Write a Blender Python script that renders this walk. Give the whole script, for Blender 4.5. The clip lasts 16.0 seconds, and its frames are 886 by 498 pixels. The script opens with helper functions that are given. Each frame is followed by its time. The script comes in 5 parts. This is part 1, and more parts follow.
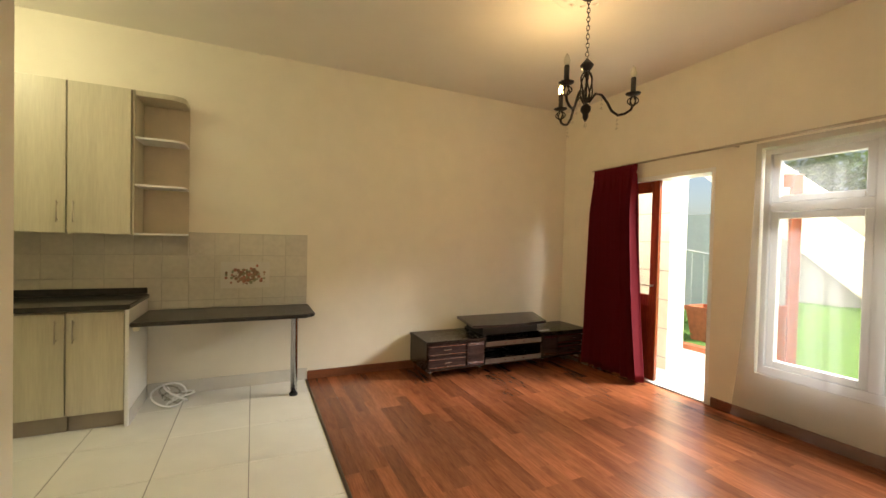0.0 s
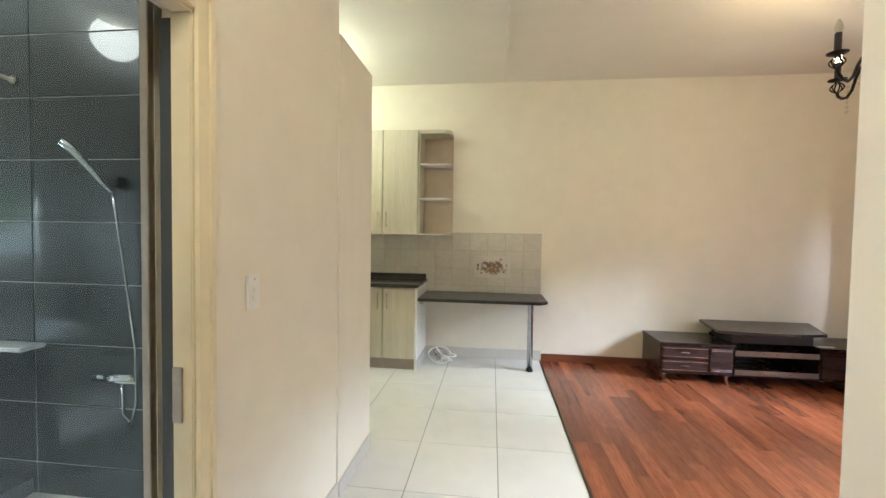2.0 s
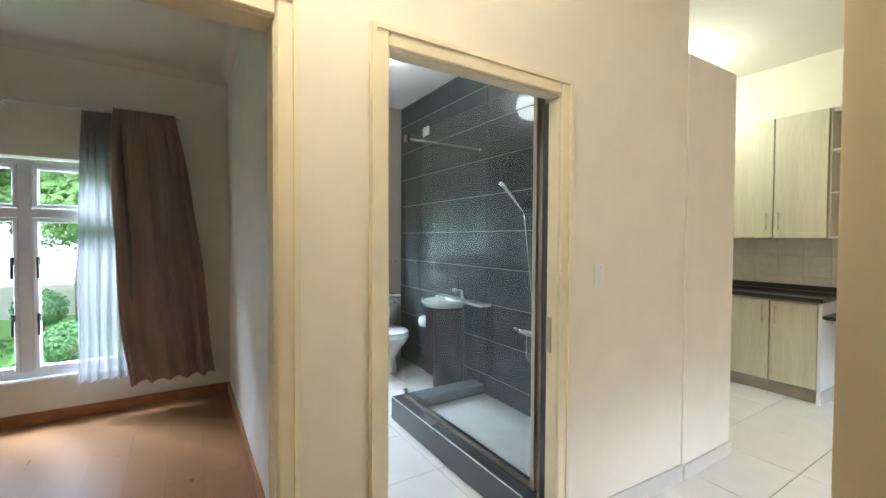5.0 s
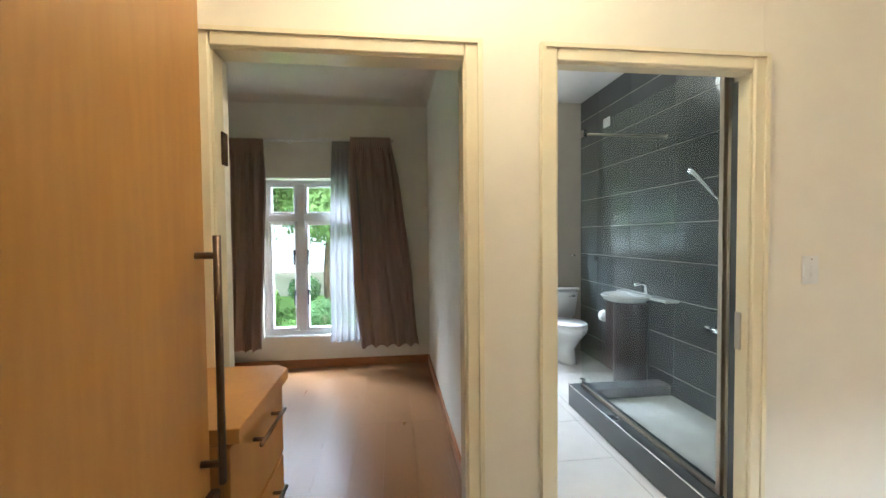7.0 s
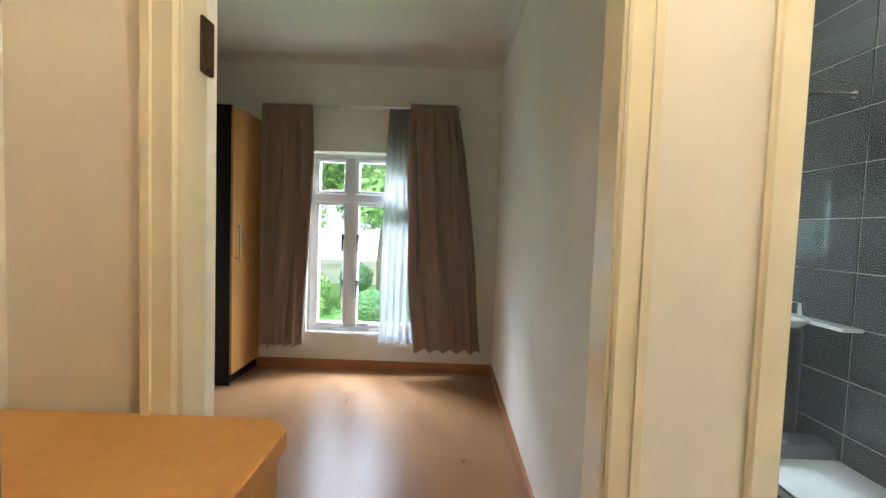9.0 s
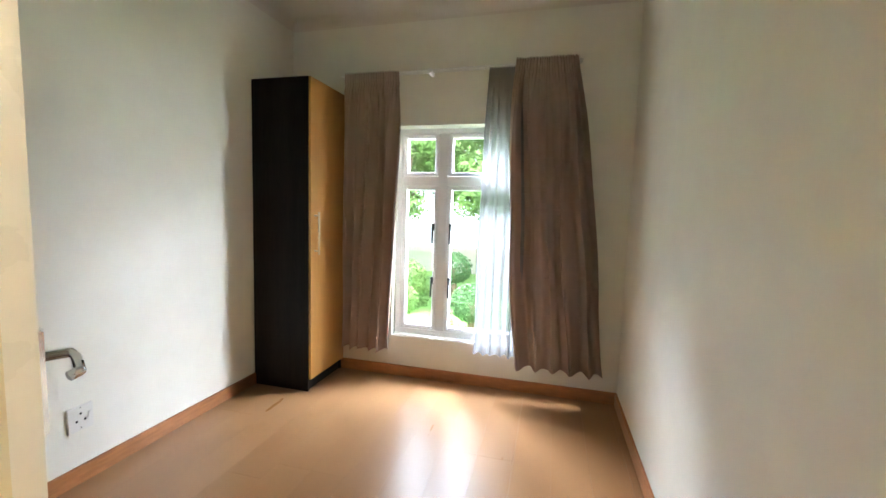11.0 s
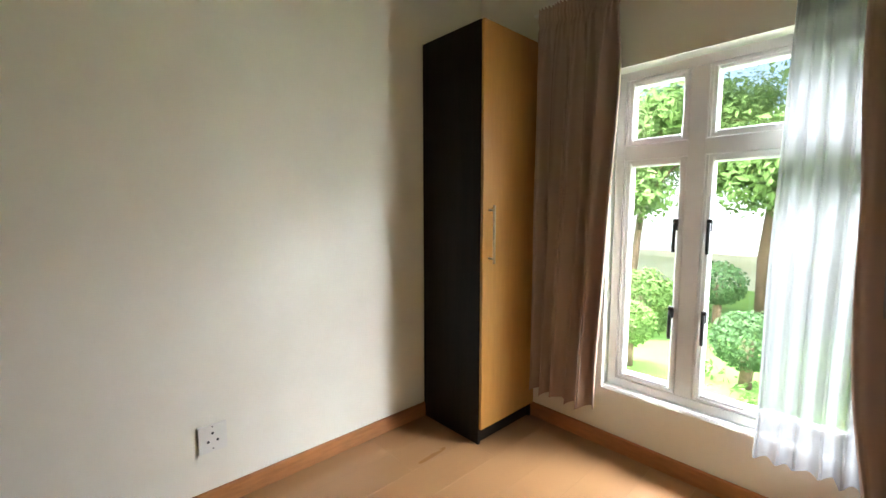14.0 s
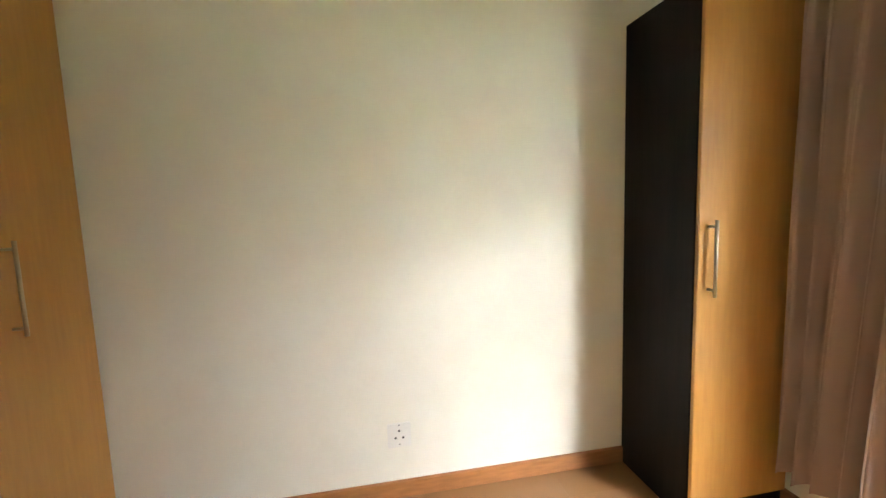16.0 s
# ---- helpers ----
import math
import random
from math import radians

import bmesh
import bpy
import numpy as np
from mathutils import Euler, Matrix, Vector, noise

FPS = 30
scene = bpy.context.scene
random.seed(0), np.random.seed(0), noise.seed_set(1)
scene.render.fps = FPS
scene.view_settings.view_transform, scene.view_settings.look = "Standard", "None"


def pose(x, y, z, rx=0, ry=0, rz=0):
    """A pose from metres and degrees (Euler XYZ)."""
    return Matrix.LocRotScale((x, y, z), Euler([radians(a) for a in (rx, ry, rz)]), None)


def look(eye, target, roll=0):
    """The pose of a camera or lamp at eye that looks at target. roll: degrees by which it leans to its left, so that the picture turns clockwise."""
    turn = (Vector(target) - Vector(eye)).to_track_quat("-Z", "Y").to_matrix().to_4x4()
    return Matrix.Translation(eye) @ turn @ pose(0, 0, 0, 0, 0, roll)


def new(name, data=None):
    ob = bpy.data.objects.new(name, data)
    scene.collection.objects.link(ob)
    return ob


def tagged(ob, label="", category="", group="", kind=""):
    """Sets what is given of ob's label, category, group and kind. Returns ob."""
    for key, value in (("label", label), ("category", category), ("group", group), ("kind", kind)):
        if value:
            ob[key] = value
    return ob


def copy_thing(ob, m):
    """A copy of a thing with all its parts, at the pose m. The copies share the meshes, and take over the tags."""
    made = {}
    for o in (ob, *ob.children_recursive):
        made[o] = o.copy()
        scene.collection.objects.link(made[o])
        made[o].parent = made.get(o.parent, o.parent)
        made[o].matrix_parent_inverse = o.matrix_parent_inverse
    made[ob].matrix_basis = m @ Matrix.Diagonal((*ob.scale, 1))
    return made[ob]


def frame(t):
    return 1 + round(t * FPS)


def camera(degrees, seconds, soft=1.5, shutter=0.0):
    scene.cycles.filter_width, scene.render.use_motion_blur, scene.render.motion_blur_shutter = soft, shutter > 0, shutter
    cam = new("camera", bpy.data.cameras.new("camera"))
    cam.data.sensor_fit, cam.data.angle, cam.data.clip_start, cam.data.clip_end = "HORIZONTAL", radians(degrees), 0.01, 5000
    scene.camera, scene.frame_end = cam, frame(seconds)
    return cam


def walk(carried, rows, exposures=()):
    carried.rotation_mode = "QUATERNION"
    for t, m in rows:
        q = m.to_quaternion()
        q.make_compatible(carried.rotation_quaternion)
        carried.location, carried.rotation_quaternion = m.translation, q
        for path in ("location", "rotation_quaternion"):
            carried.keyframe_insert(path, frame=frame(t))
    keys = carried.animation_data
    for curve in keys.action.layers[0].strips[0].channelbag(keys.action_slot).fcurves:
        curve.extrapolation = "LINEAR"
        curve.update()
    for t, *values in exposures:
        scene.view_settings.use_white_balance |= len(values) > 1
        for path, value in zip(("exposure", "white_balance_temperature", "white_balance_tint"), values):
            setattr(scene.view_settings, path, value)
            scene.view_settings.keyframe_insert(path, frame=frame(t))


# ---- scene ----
cam = camera(94.4, 16.0)
METRES, EYE, TILT, LEAN, TURN = 4.1, 1.5, 0.0, 0.0, -26.9
PATH = [
    (0, (0.18, 0.329, 1.408), (1.022, 2.143, 1.37), 1.4),
    (0.5, (0.162, 0.261, 1.397), (0.743, 2.175, 1.361), 1.5),
    (1, (0.118, 0.162, 1.402), (0.435, 2.136, 1.356), 1.4),
    (1.5, (0.106, 0.028, 1.411), (0.155, 2.026, 1.352), 1.2),
    (2, (0.117, -0.116, 1.407), (-0.119, 1.869, 1.337), 0.9),
    (2.5, (0.143, -0.166, 1.396), (-0.387, 1.761, 1.324), 0.6),
    (3, (0.237, -0.197, 1.387), (-0.604, 1.617, 1.335), 0.3),
    (3.5, (0.325, -0.255, 1.375), (-0.793, 1.403, 1.333), 0.6),
    (4, (0.405, -0.357, 1.365), (-0.936, 1.126, 1.326), 0.6),
    (4.5, (0.488, -0.426, 1.372), (-1.052, 0.849, 1.328), 0.6),
    (5, (0.565, -0.468, 1.374), (-1.129, 0.595, 1.326), 0.3),
    (7.5, (0.826, -0.521, 1.335), (-1.17, -0.408, 1.281), 0.4),
    (8, (0.68, -0.532, 1.304), (-1.319, -0.486, 1.255), 1.6),
    (8.5, (0.376, -0.556, 1.298), (-1.623, -0.530, 1.227), 1.8),
    (10.8, (-0.473, -0.671, 1.325), (-2.417, -1.105, 1.145), 2.0),
    (11, (-0.547, -0.649, 1.319), (-2.475, -1.152, 1.137), 1.7),
    (11.5, (-0.724, -0.702, 1.309), (-2.62, -1.311, 1.123), 1.3),
    (12, (-0.937, -0.732, 1.307), (-2.785, -1.471, 1.112), 0.8),
    (12.5, (-1.131, -0.77, 1.292), (-2.915, -1.655, 1.098), 0.7),
    (13, (-1.296, -0.792, 1.279), (-2.972, -1.865, 1.086), 0.7),
    (13.5, (-1.425, -0.824, 1.275), (-2.954, -2.098, 1.076), 0.5),
    (14, (-1.493, -0.857, 1.272), (-2.844, -2.319, 1.077), 0.0),
    (14.5, (-1.56, -0.876, 1.274), (-2.678, -2.522, 1.07), -0.5),
    (15, (-1.626, -0.887, 1.289), (-2.486, -2.679, 1.074), -1.0),
    (15.5, (-1.697, -0.883, 1.314), (-2.303, -2.778, 1.109), -1.5),
    (16, (-1.794, -0.875, 1.382), (-2.156, -2.831, 1.171), -2.0),
]
EXPOSURES = [(0.0, 0.72, 7200, 10), (1.0, 1.05, 5600, 10), (1.5, 1.15, 5350, 10), (2.5, 1.42, 5400, 10), (5.0, 1.38, 5250, 10), (7.5, 1.4, 5450, 10), (8.7, 1.55, 5450, 10), (10.8, 2.05, 5700, 10), (12.5, 1.75, 5750, 10), (14.5, 1.75, 6350, 10), (16.0, 2.35, 6500, 10)]
walk(cam, [(t, look(eye, target, roll)) for t, eye, target, roll in PATH], EXPOSURES)

# ---- world, sun, daylight fill, exposure ----
world = bpy.data.worlds.new("world")
scene.world = world
world.use_nodes = True
wn = world.node_tree.nodes
sky = wn.new("ShaderNodeTexSky")
sky.sky_type, sky.sun_disc = "NISHITA", False
sky.sun_elevation, sky.sun_rotation = radians(62), radians(165)
sky.air_density, sky.dust_density = 1.0, 2.5
world.node_tree.links.new(sky.outputs[0], wn["Background"].inputs[0])
wn["Background"].inputs[1].default_value = 0.12

sun = new("sun", bpy.data.lights.new("sun", "SUN"))
sun.data.energy, sun.data.angle, sun.data.color = 1.8, radians(0.6), (1.0, 0.95, 0.86)
sun.matrix_world = look((0, 0, 30), (-4.0, 15.0, 0))


def area(name, eye, target, w, h, watts, color):
    lamp = new(name, bpy.data.lights.new(name, "AREA"))
    lamp.data.shape, lamp.data.size, lamp.data.size_y = "RECTANGLE", w, h
    lamp.data.energy, lamp.data.color = watts, color
    lamp.matrix_world = look(eye, target)
    return lamp


def bulb(name, at, watts, color, size=0.03):
    lamp = new(name, bpy.data.lights.new(name, "POINT"))
    lamp.data.energy, lamp.data.color, lamp.data.shadow_soft_size = watts, color, size
    lamp.location = at
    return lamp


DAY = (0.93, 0.97, 1.0)
# area lamps added outdoors, out of view, to boost daylight through the openings
area("bedroom_sky_fill", (-5.9, -1.33, 3.6), (-2.6, -1.5, 0.9), 5.0, 2.4, 410, DAY)
area("bedroom_south_sky_fill", (-5.4, -3.8, 4.0), (-3.2, -1.1, 0.9), 2.2, 1.3, 850, DAY)
area("bedroom_side_sky_fill", (-5.4, 0.9, 2.1), (-3.5, -1.35, 1.1), 2.4, 2.2, 140, DAY)
area("living_window_sky_fill", (5.5, 1.25, 3.3), (2.4, 1.9, 0.9), 2.2, 1.3, 180, DAY)
area("living_far_sky_fill", (9.5, 0.9, 4.7), (3.0, 1.5, 1.3), 3.2, 1.8, 1400, DAY)
area("living_door_sky_fill", (5.5, 3.9, 3.3), (2.4, 2.4, 0.9), 1.2, 1.3, 220, DAY)
area("bathroom_sky_fill", (-5.0, 0.8, 2.9), (-2.6, 1.0, 0.9), 1.4, 1.0, 150, DAY)
bulb("chandelier_bulb_light", (2.236, 2.75, 2.575), 11, (1.0, 0.68, 0.34))
bulb("passage_lamp_light", (-0.15, -0.3, 2.86), 16, (1.0, 0.84, 0.58), 0.09)
bulb("bathroom_lamp_light", (-2.45, 0.85, 2.70), 6, (1.0, 0.9, 0.72), 0.14)
# unseen point light added to brighten the kitchen
bulb("kitchen_fill_light", (-1.75, 3.5, 2.75), 17, (1.0, 0.98, 0.66), 0.1)


# ---- materials ----
def material(name, color, rough=0.5, metal=0.0, vary=0.06, scale=6.0, bump=0.0, bump_scale=120.0, stretch=(1, 1, 1), rand=0.0, second=None, spec=0.5, coat=0.0, alpha=1.0):
    """A surface with variation at two scales, fine relief and, per object, a small shift of tone."""
    m = bpy.data.materials.new(name)
    m.use_nodes = True
    t = m.node_tree
    n, link = t.nodes, t.links.new
    b = n["Principled BSDF"]
    b.inputs["Roughness"].default_value, b.inputs["Metallic"].default_value = rough, metal
    b.inputs["Specular IOR Level"].default_value = spec
    b.inputs["Coat Weight"].default_value = coat
    co = n.new("ShaderNodeTexCoord")
    mp = n.new("ShaderNodeMapping")
    mp.inputs["Scale"].default_value = stretch
    link(co.outputs["Object"], mp.inputs["Vector"])
    vec = mp.outputs[0]
    info = n.new("ShaderNodeObjectInfo")
    if rand:
        add = n.new("ShaderNodeVectorMath")
        add.operation = "MULTIPLY_ADD"
        comb = n.new("ShaderNodeCombineXYZ")
        for i in range(3):
            link(info.outputs["Random"], comb.inputs[i])
        link(comb.outputs[0], add.inputs[0])
        add.inputs[1].default_value = (37, 53, 71)
        link(mp.outputs[0], add.inputs[2])
        vec = add.outputs[0]
    big = n.new("ShaderNodeTexNoise")
    big.inputs["Scale"].default_value, big.inputs["Detail"].default_value = scale * 0.25, 3
    small = n.new("ShaderNodeTexNoise")
    small.inputs["Scale"].default_value, small.inputs["Detail"].default_value = scale * 2, 5
    link(vec, big.inputs["Vector"]), link(vec, small.inputs["Vector"])
    mix = n.new("ShaderNodeMix")
    mix.inputs[0].default_value = 0.45
    link(big.outputs[0], mix.inputs[2]), link(small.outputs[0], mix.inputs[3])
    ramp = n.new("ShaderNodeValToRGB")
    lo = second if second else tuple(c * (1 - vary * 1.6) for c in color)
    hi = color if second else tuple(min(1, c * (1 + vary)) for c in color)
    ramp.color_ramp.elements[0].position, ramp.color_ramp.elements[1].position = 0.36, 0.64
    ramp.color_ramp.elements[0].color, ramp.color_ramp.elements[1].color = (*lo, 1), (*hi, 1)
    link(mix.outputs[0], ramp.inputs[0])
    out = ramp.outputs[0]
    if rand:
        hsv = n.new("ShaderNodeHueSaturation")
        rng = n.new("ShaderNodeMapRange")
        rng.inputs[3].default_value, rng.inputs[4].default_value = 1 - rand, 1 + rand
        link(info.outputs["Random"], rng.inputs[0])
        link(rng.outputs[0], hsv.inputs["Value"]), link(out, hsv.inputs["Color"])
        out = hsv.outputs[0]
    link(out, b.inputs["Base Color"])
    rr = n.new("ShaderNodeMapRange")
    rr.inputs[3].default_value, rr.inputs[4].default_value = max(0.015, rough - min(0.06, rough * 0.25)), min(1, rough + min(0.06, rough * 0.25))
    link(small.outputs[0], rr.inputs[0])
    link(rr.outputs[0], b.inputs["Roughness"])
    if bump:
        fine = n.new("ShaderNodeTexNoise")
        fine.inputs["Scale"].default_value = bump_scale
        link(vec, fine.inputs["Vector"])
        bp = n.new("ShaderNodeBump")
        bp.inputs["Strength"].default_value, bp.inputs["Distance"].default_value = bump, 0.004
        link(fine.outputs[0], bp.inputs["Height"])
        link(bp.outputs[0], b.inputs["Normal"])
    if alpha < 1:
        b.inputs["Alpha"].default_value = alpha
    return m


def glass(name, tint=(1, 1, 1), gloss=0.08):
    """Thin clear pane: lets light through, mirrors a little."""
    m = bpy.data.materials.new(name)
    m.use_nodes = True
    t = m.node_tree
    n, link = t.nodes, t.links.new
    n.remove(n["Principled BSDF"])
    clear, shine, mix, fres = n.new("ShaderNodeBsdfTransparent"), n.new("ShaderNodeBsdfGlossy"), n.new("ShaderNodeMixShader"), n.new("ShaderNodeLayerWeight")
    clear.inputs[0].default_value = (*tint, 1)
    shine.inputs["Roughness"].default_value = 0.01
    fres.inputs[0].default_value = 0.5
    power, lift = n.new("ShaderNodeMath"), n.new("ShaderNodeMath")
    power.operation, lift.operation = "POWER", "MULTIPLY_ADD"
    power.inputs[1].default_value = 4.0
    lift.inputs[1].default_value, lift.inputs[2].default_value = 0.6, gloss * 0.5
    link(fres.outputs["Facing"], power.inputs[0]), link(power.outputs[0], lift.inputs[0])
    link(lift.outputs[0], mix.inputs[0]), link(clear.outputs[0], mix.inputs[1]), link(shine.outputs[0], mix.inputs[2])
    link(mix.outputs[0], n["Material Output"].inputs[0])
    return m


def cloth(name, color, clear=0.0, through_light=0.3, scale=300):
    """Woven cloth that lets some light through; clear: open weave of a sheer."""
    m = bpy.data.materials.new(name)
    m.use_nodes = True
    t = m.node_tree
    n, link = t.nodes, t.links.new
    b = n["Principled BSDF"]
    b.inputs["Base Color"].default_value = (*color, 1)
    b.inputs["Roughness"].default_value = 0.85
    b.inputs["Specular IOR Level"].default_value = 0.15
    tr = n.new("ShaderNodeBsdfTranslucent")
    tr.inputs[0].default_value = (*color, 1)
    mix = n.new("ShaderNodeMixShader")
    mix.inputs[0].default_value = through_light
    no = n.new("ShaderNodeTexNoise")
    no.inputs["Scale"].default_value = scale
    bp = n.new("ShaderNodeBump")
    bp.inputs["Strength"].default_value, bp.inputs["Distance"].default_value = 0.3, 0.002
    co = n.new("ShaderNodeTexCoord")
    link(co.outputs["Object"], no.inputs["Vector"]), link(no.outputs[0], bp.inputs["Height"]), link(bp.outputs[0], b.inputs["Normal"])
    link(b.outputs[0], mix.inputs[1]), link(tr.outputs[0], mix.inputs[2])
    out = mix.outputs[0]
    if clear:
        cl, m2 = n.new("ShaderNodeBsdfTransparent"), n.new("ShaderNodeMixShader")
        m2.inputs[0].default_value = clear
        link(out, m2.inputs[1]), link(cl.outputs[0], m2.inputs[2])
        out = m2.outputs[0]
    link(out, n["Material Output"].inputs[0])
    return m


def glow(name, color, strength):
    m = bpy.data.materials.new(name)
    m.use_nodes = True
    b = m.node_tree.nodes["Principled BSDF"]
    b.inputs["Base Color"].default_value = (*color, 1)
    b.inputs["Emission Color"].default_value = (*color, 1)
    b.inputs["Emission Strength"].default_value = strength
    return m


PLASTER = material("cream_plaster", (0.80, 0.745, 0.62), 0.62, vary=0.025, scale=3, bump=0.12, bump_scale=60)
WHITEWALL = material("off_white_plaster", (0.86, 0.84, 0.75), 0.55, vary=0.025, scale=3, bump=0.12, bump_scale=60)
CEIL = material("ceiling_paint", (0.78, 0.74, 0.66), 0.8, vary=0.02, scale=2, bump=0.06)
TAUPE = material("taupe_bathroom_paint", (0.40, 0.36, 0.30), 0.5, vary=0.04, scale=3, bump=0.08)
FRAME_PAINT = material("cream_gloss_paint", (0.82, 0.74, 0.52), 0.22, vary=0.03, scale=5)
WHITE_PAINT = material("white_window_paint", (0.82, 0.82, 0.80), 0.3, vary=0.02, scale=6)
DOOR_PAINT = material("white_door_paint", (0.80, 0.78, 0.70), 0.28, vary=0.02, scale=4)
FLOORTILE = material("white_porcelain_tile", (0.80, 0.79, 0.74), 0.09, vary=0.03, scale=3, rand=0.02)
GROUT = material("grey_grout", (0.30, 0.29, 0.27), 0.9, vary=0.1, scale=20)
SKIRT_TILE = material("pale_skirting_tile", (0.64, 0.61, 0.55), 0.2, vary=0.04, scale=4)
MERBAU = material("red_brown_laminate", (0.30, 0.098, 0.040), 0.24, vary=0.3, scale=7, stretch=(9, 0.8, 1), rand=0.3, second=(0.165, 0.046, 0.019))
REDWOOD = material("red_brown_skirting", (0.20, 0.065, 0.03), 0.3, vary=0.2, scale=8, stretch=(1, 1, 6))
BEECH_FLOOR = material("beech_laminate", (0.32, 0.172, 0.076), 0.30, vary=0.12, scale=1.6, stretch=(0.6, 3, 1), rand=0.025, second=(0.30, 0.158, 0.068), spec=0.35)
BEECH = material("orange_beech_veneer", (0.50, 0.255, 0.065), 0.36, vary=0.1, scale=5, stretch=(6, 6, 0.6), second=(0.43, 0.205, 0.048))
SKIRT_BEECH = material("orange_wood_skirting", (0.42, 0.18, 0.065), 0.35, vary=0.15, scale=6, stretch=(1, 1, 5))
WENGE = material("black_brown_wenge", (0.010, 0.007, 0.005), 0.5, vary=0.35, scale=9, stretch=(8, 8, 0.6), spec=0.18)
TVWOOD = material("dark_espresso_gloss", (0.030, 0.019, 0.016), 0.26, vary=0.3, scale=8, stretch=(1, 6, 6))
TVPURPLE = material("dark_drawer_gloss", (0.042, 0.025, 0.023), 0.24, vary=0.3, scale=10, stretch=(1, 6, 8))
GRANITE = material("black_granite", (0.018, 0.017, 0.017), 0.12, vary=0.8, scale=90, second=(0.05, 0.045, 0.04))
COUNTER_GREY = material("dark_speckled_worktop", (0.045, 0.043, 0.042), 0.28, vary=0.5, scale=120)
PALEWOOD = material("pale_washed_wood_laminate", (0.62, 0.57, 0.43), 0.42, vary=0.1, scale=7, stretch=(8, 8, 0.5), second=(0.52, 0.47, 0.35))
PLINTH = material("grey_plinth", (0.34, 0.29, 0.23), 0.5, vary=0.06)
SHELFIN = material("beige_shelf_back", (0.58, 0.49, 0.36), 0.5, vary=0.05)
WALLTILE = material("beige_wall_tile", (0.60, 0.56, 0.48), 0.18, vary=0.06, scale=14, rand=0.03)
TILEGROUT = material("pale_grout", (0.42, 0.39, 0.33), 0.9, vary=0.06, scale=20)
DARKTILE = material("charcoal_tile", (0.052, 0.060, 0.060), 0.3, vary=0.14, scale=1.5, rand=0.08, spec=0.3, coat=0.7)
LIGHTGROUT = material("light_grout", (0.55, 0.53, 0.48), 0.85, vary=0.05)
PEBBLE = material("white_shower_floor", (0.72, 0.71, 0.67), 0.35, vary=0.08, scale=18, bump=0.5, bump_scale=40)
BATHFLOOR = material("white_bathroom_tile", (0.74, 0.72, 0.66), 0.16, vary=0.03, scale=4, rand=0.02)
CERAMIC = material("white_ceramic", (0.84, 0.84, 0.82), 0.08, vary=0.01, coat=0.5)
CHROME = material("chrome", (0.75, 0.75, 0.76), 0.12, metal=1.0, vary=0.03)
NICKEL = material("brushed_nickel", (0.52, 0.46, 0.37), 0.32, metal=1.0, vary=0.06, scale=20)
DULLMETAL = material("dull_grey_metal", (0.22, 0.19, 0.16), 0.38, metal=0.9, vary=0.08)
BRONZE = material("dark_bronze_handle", (0.13, 0.085, 0.055), 0.35, metal=0.8, vary=0.1)
IRON = material("black_wrought_iron", (0.018, 0.014, 0.012), 0.42, metal=0.5, vary=0.3, scale=30, bump=0.2)
BLACK = material("black_plastic", (0.02, 0.02, 0.02), 0.45, vary=0.1)
PLASTIC = material("white_plastic", (0.80, 0.79, 0.75), 0.35, vary=0.01)
PAPER = material("white_paper", (0.85, 0.85, 0.84), 0.95, vary=0.02, bump=0.2)
RUST = material("rusty_hinge", (0.10, 0.055, 0.03), 0.6, metal=0.6, vary=0.4, scale=40)
VANITY = material("dark_plum_vanity", (0.030, 0.012, 0.014), 0.3, vary=0.2, scale=6, stretch=(5, 5, 0.6))
CANDLE = material("black_candle_sleeve", (0.03, 0.022, 0.018), 0.5, vary=0.1)
WHITECANDLE = material("dull_bulb_glass", (0.75, 0.70, 0.58), 0.2, vary=0.02)
REDCURTAIN = cloth("wine_red_curtain_cloth", (0.17, 0.012, 0.022), 0.0, 0.25)
TAUPECURTAIN = cloth("mauve_brown_curtain_cloth", (0.47, 0.35, 0.295), 0.0, 0.2)
SHEER = cloth("white_sheer_voile", (0.44, 0.44, 0.45), 0.34, 0.3)
SHEER_THIN = cloth("thin_white_voile", (0.45, 0.45, 0.46), 0.82, 0.4)
PANE = glass("window_glass")
SHOWERGLASS = glass("shower_glass", (0.93, 0.965, 0.955), 0.05)
CRYSTAL = glass("crystal_drop", (0.95, 0.95, 0.95))
MAHOGANY = material("red_mahogany_varnish", (0.26, 0.055, 0.022), 0.22, vary=0.25, scale=8, stretch=(6, 6, 0.7))
LAWN = material("lawn_green", (0.11, 0.22, 0.035), 0.9, vary=0.4, scale=10, bump=0.6, bump_scale=60, second=(0.06, 0.14, 0.02))
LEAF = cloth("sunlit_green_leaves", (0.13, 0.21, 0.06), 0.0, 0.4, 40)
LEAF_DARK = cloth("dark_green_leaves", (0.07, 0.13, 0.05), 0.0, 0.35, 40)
BARK = material("brown_bark", (0.17, 0.11, 0.07), 0.9, vary=0.35, scale=14, bump=0.8, bump_scale=40)
RENDERED = material("cream_garden_wall", (0.72, 0.66, 0.54), 0.85, vary=0.06, scale=4, bump=0.3)
CONCRETE = material("pale_concrete", (0.50, 0.48, 0.43), 0.85, vary=0.12, scale=6, bump=0.3)
# dark grey carries the shade below the outside stair in its colour
SHADED_RENDER = material("grey_shaded_render", (0.30, 0.31, 0.31), 0.85, vary=0.1, scale=4, bump=0.3)
TERRACOTTA = material("terracotta", (0.42, 0.13, 0.06), 0.7, vary=0.15, scale=8)
PATIO = material("patio_paving", (0.52, 0.47, 0.40), 0.7, vary=0.1, scale=5, rand=0.06)
# emissive backdrop: the bright distance is put into a glowing panel
HAZE_GLOW = glow("glowing_haze_panel", (0.90, 0.95, 0.92), 0.45)
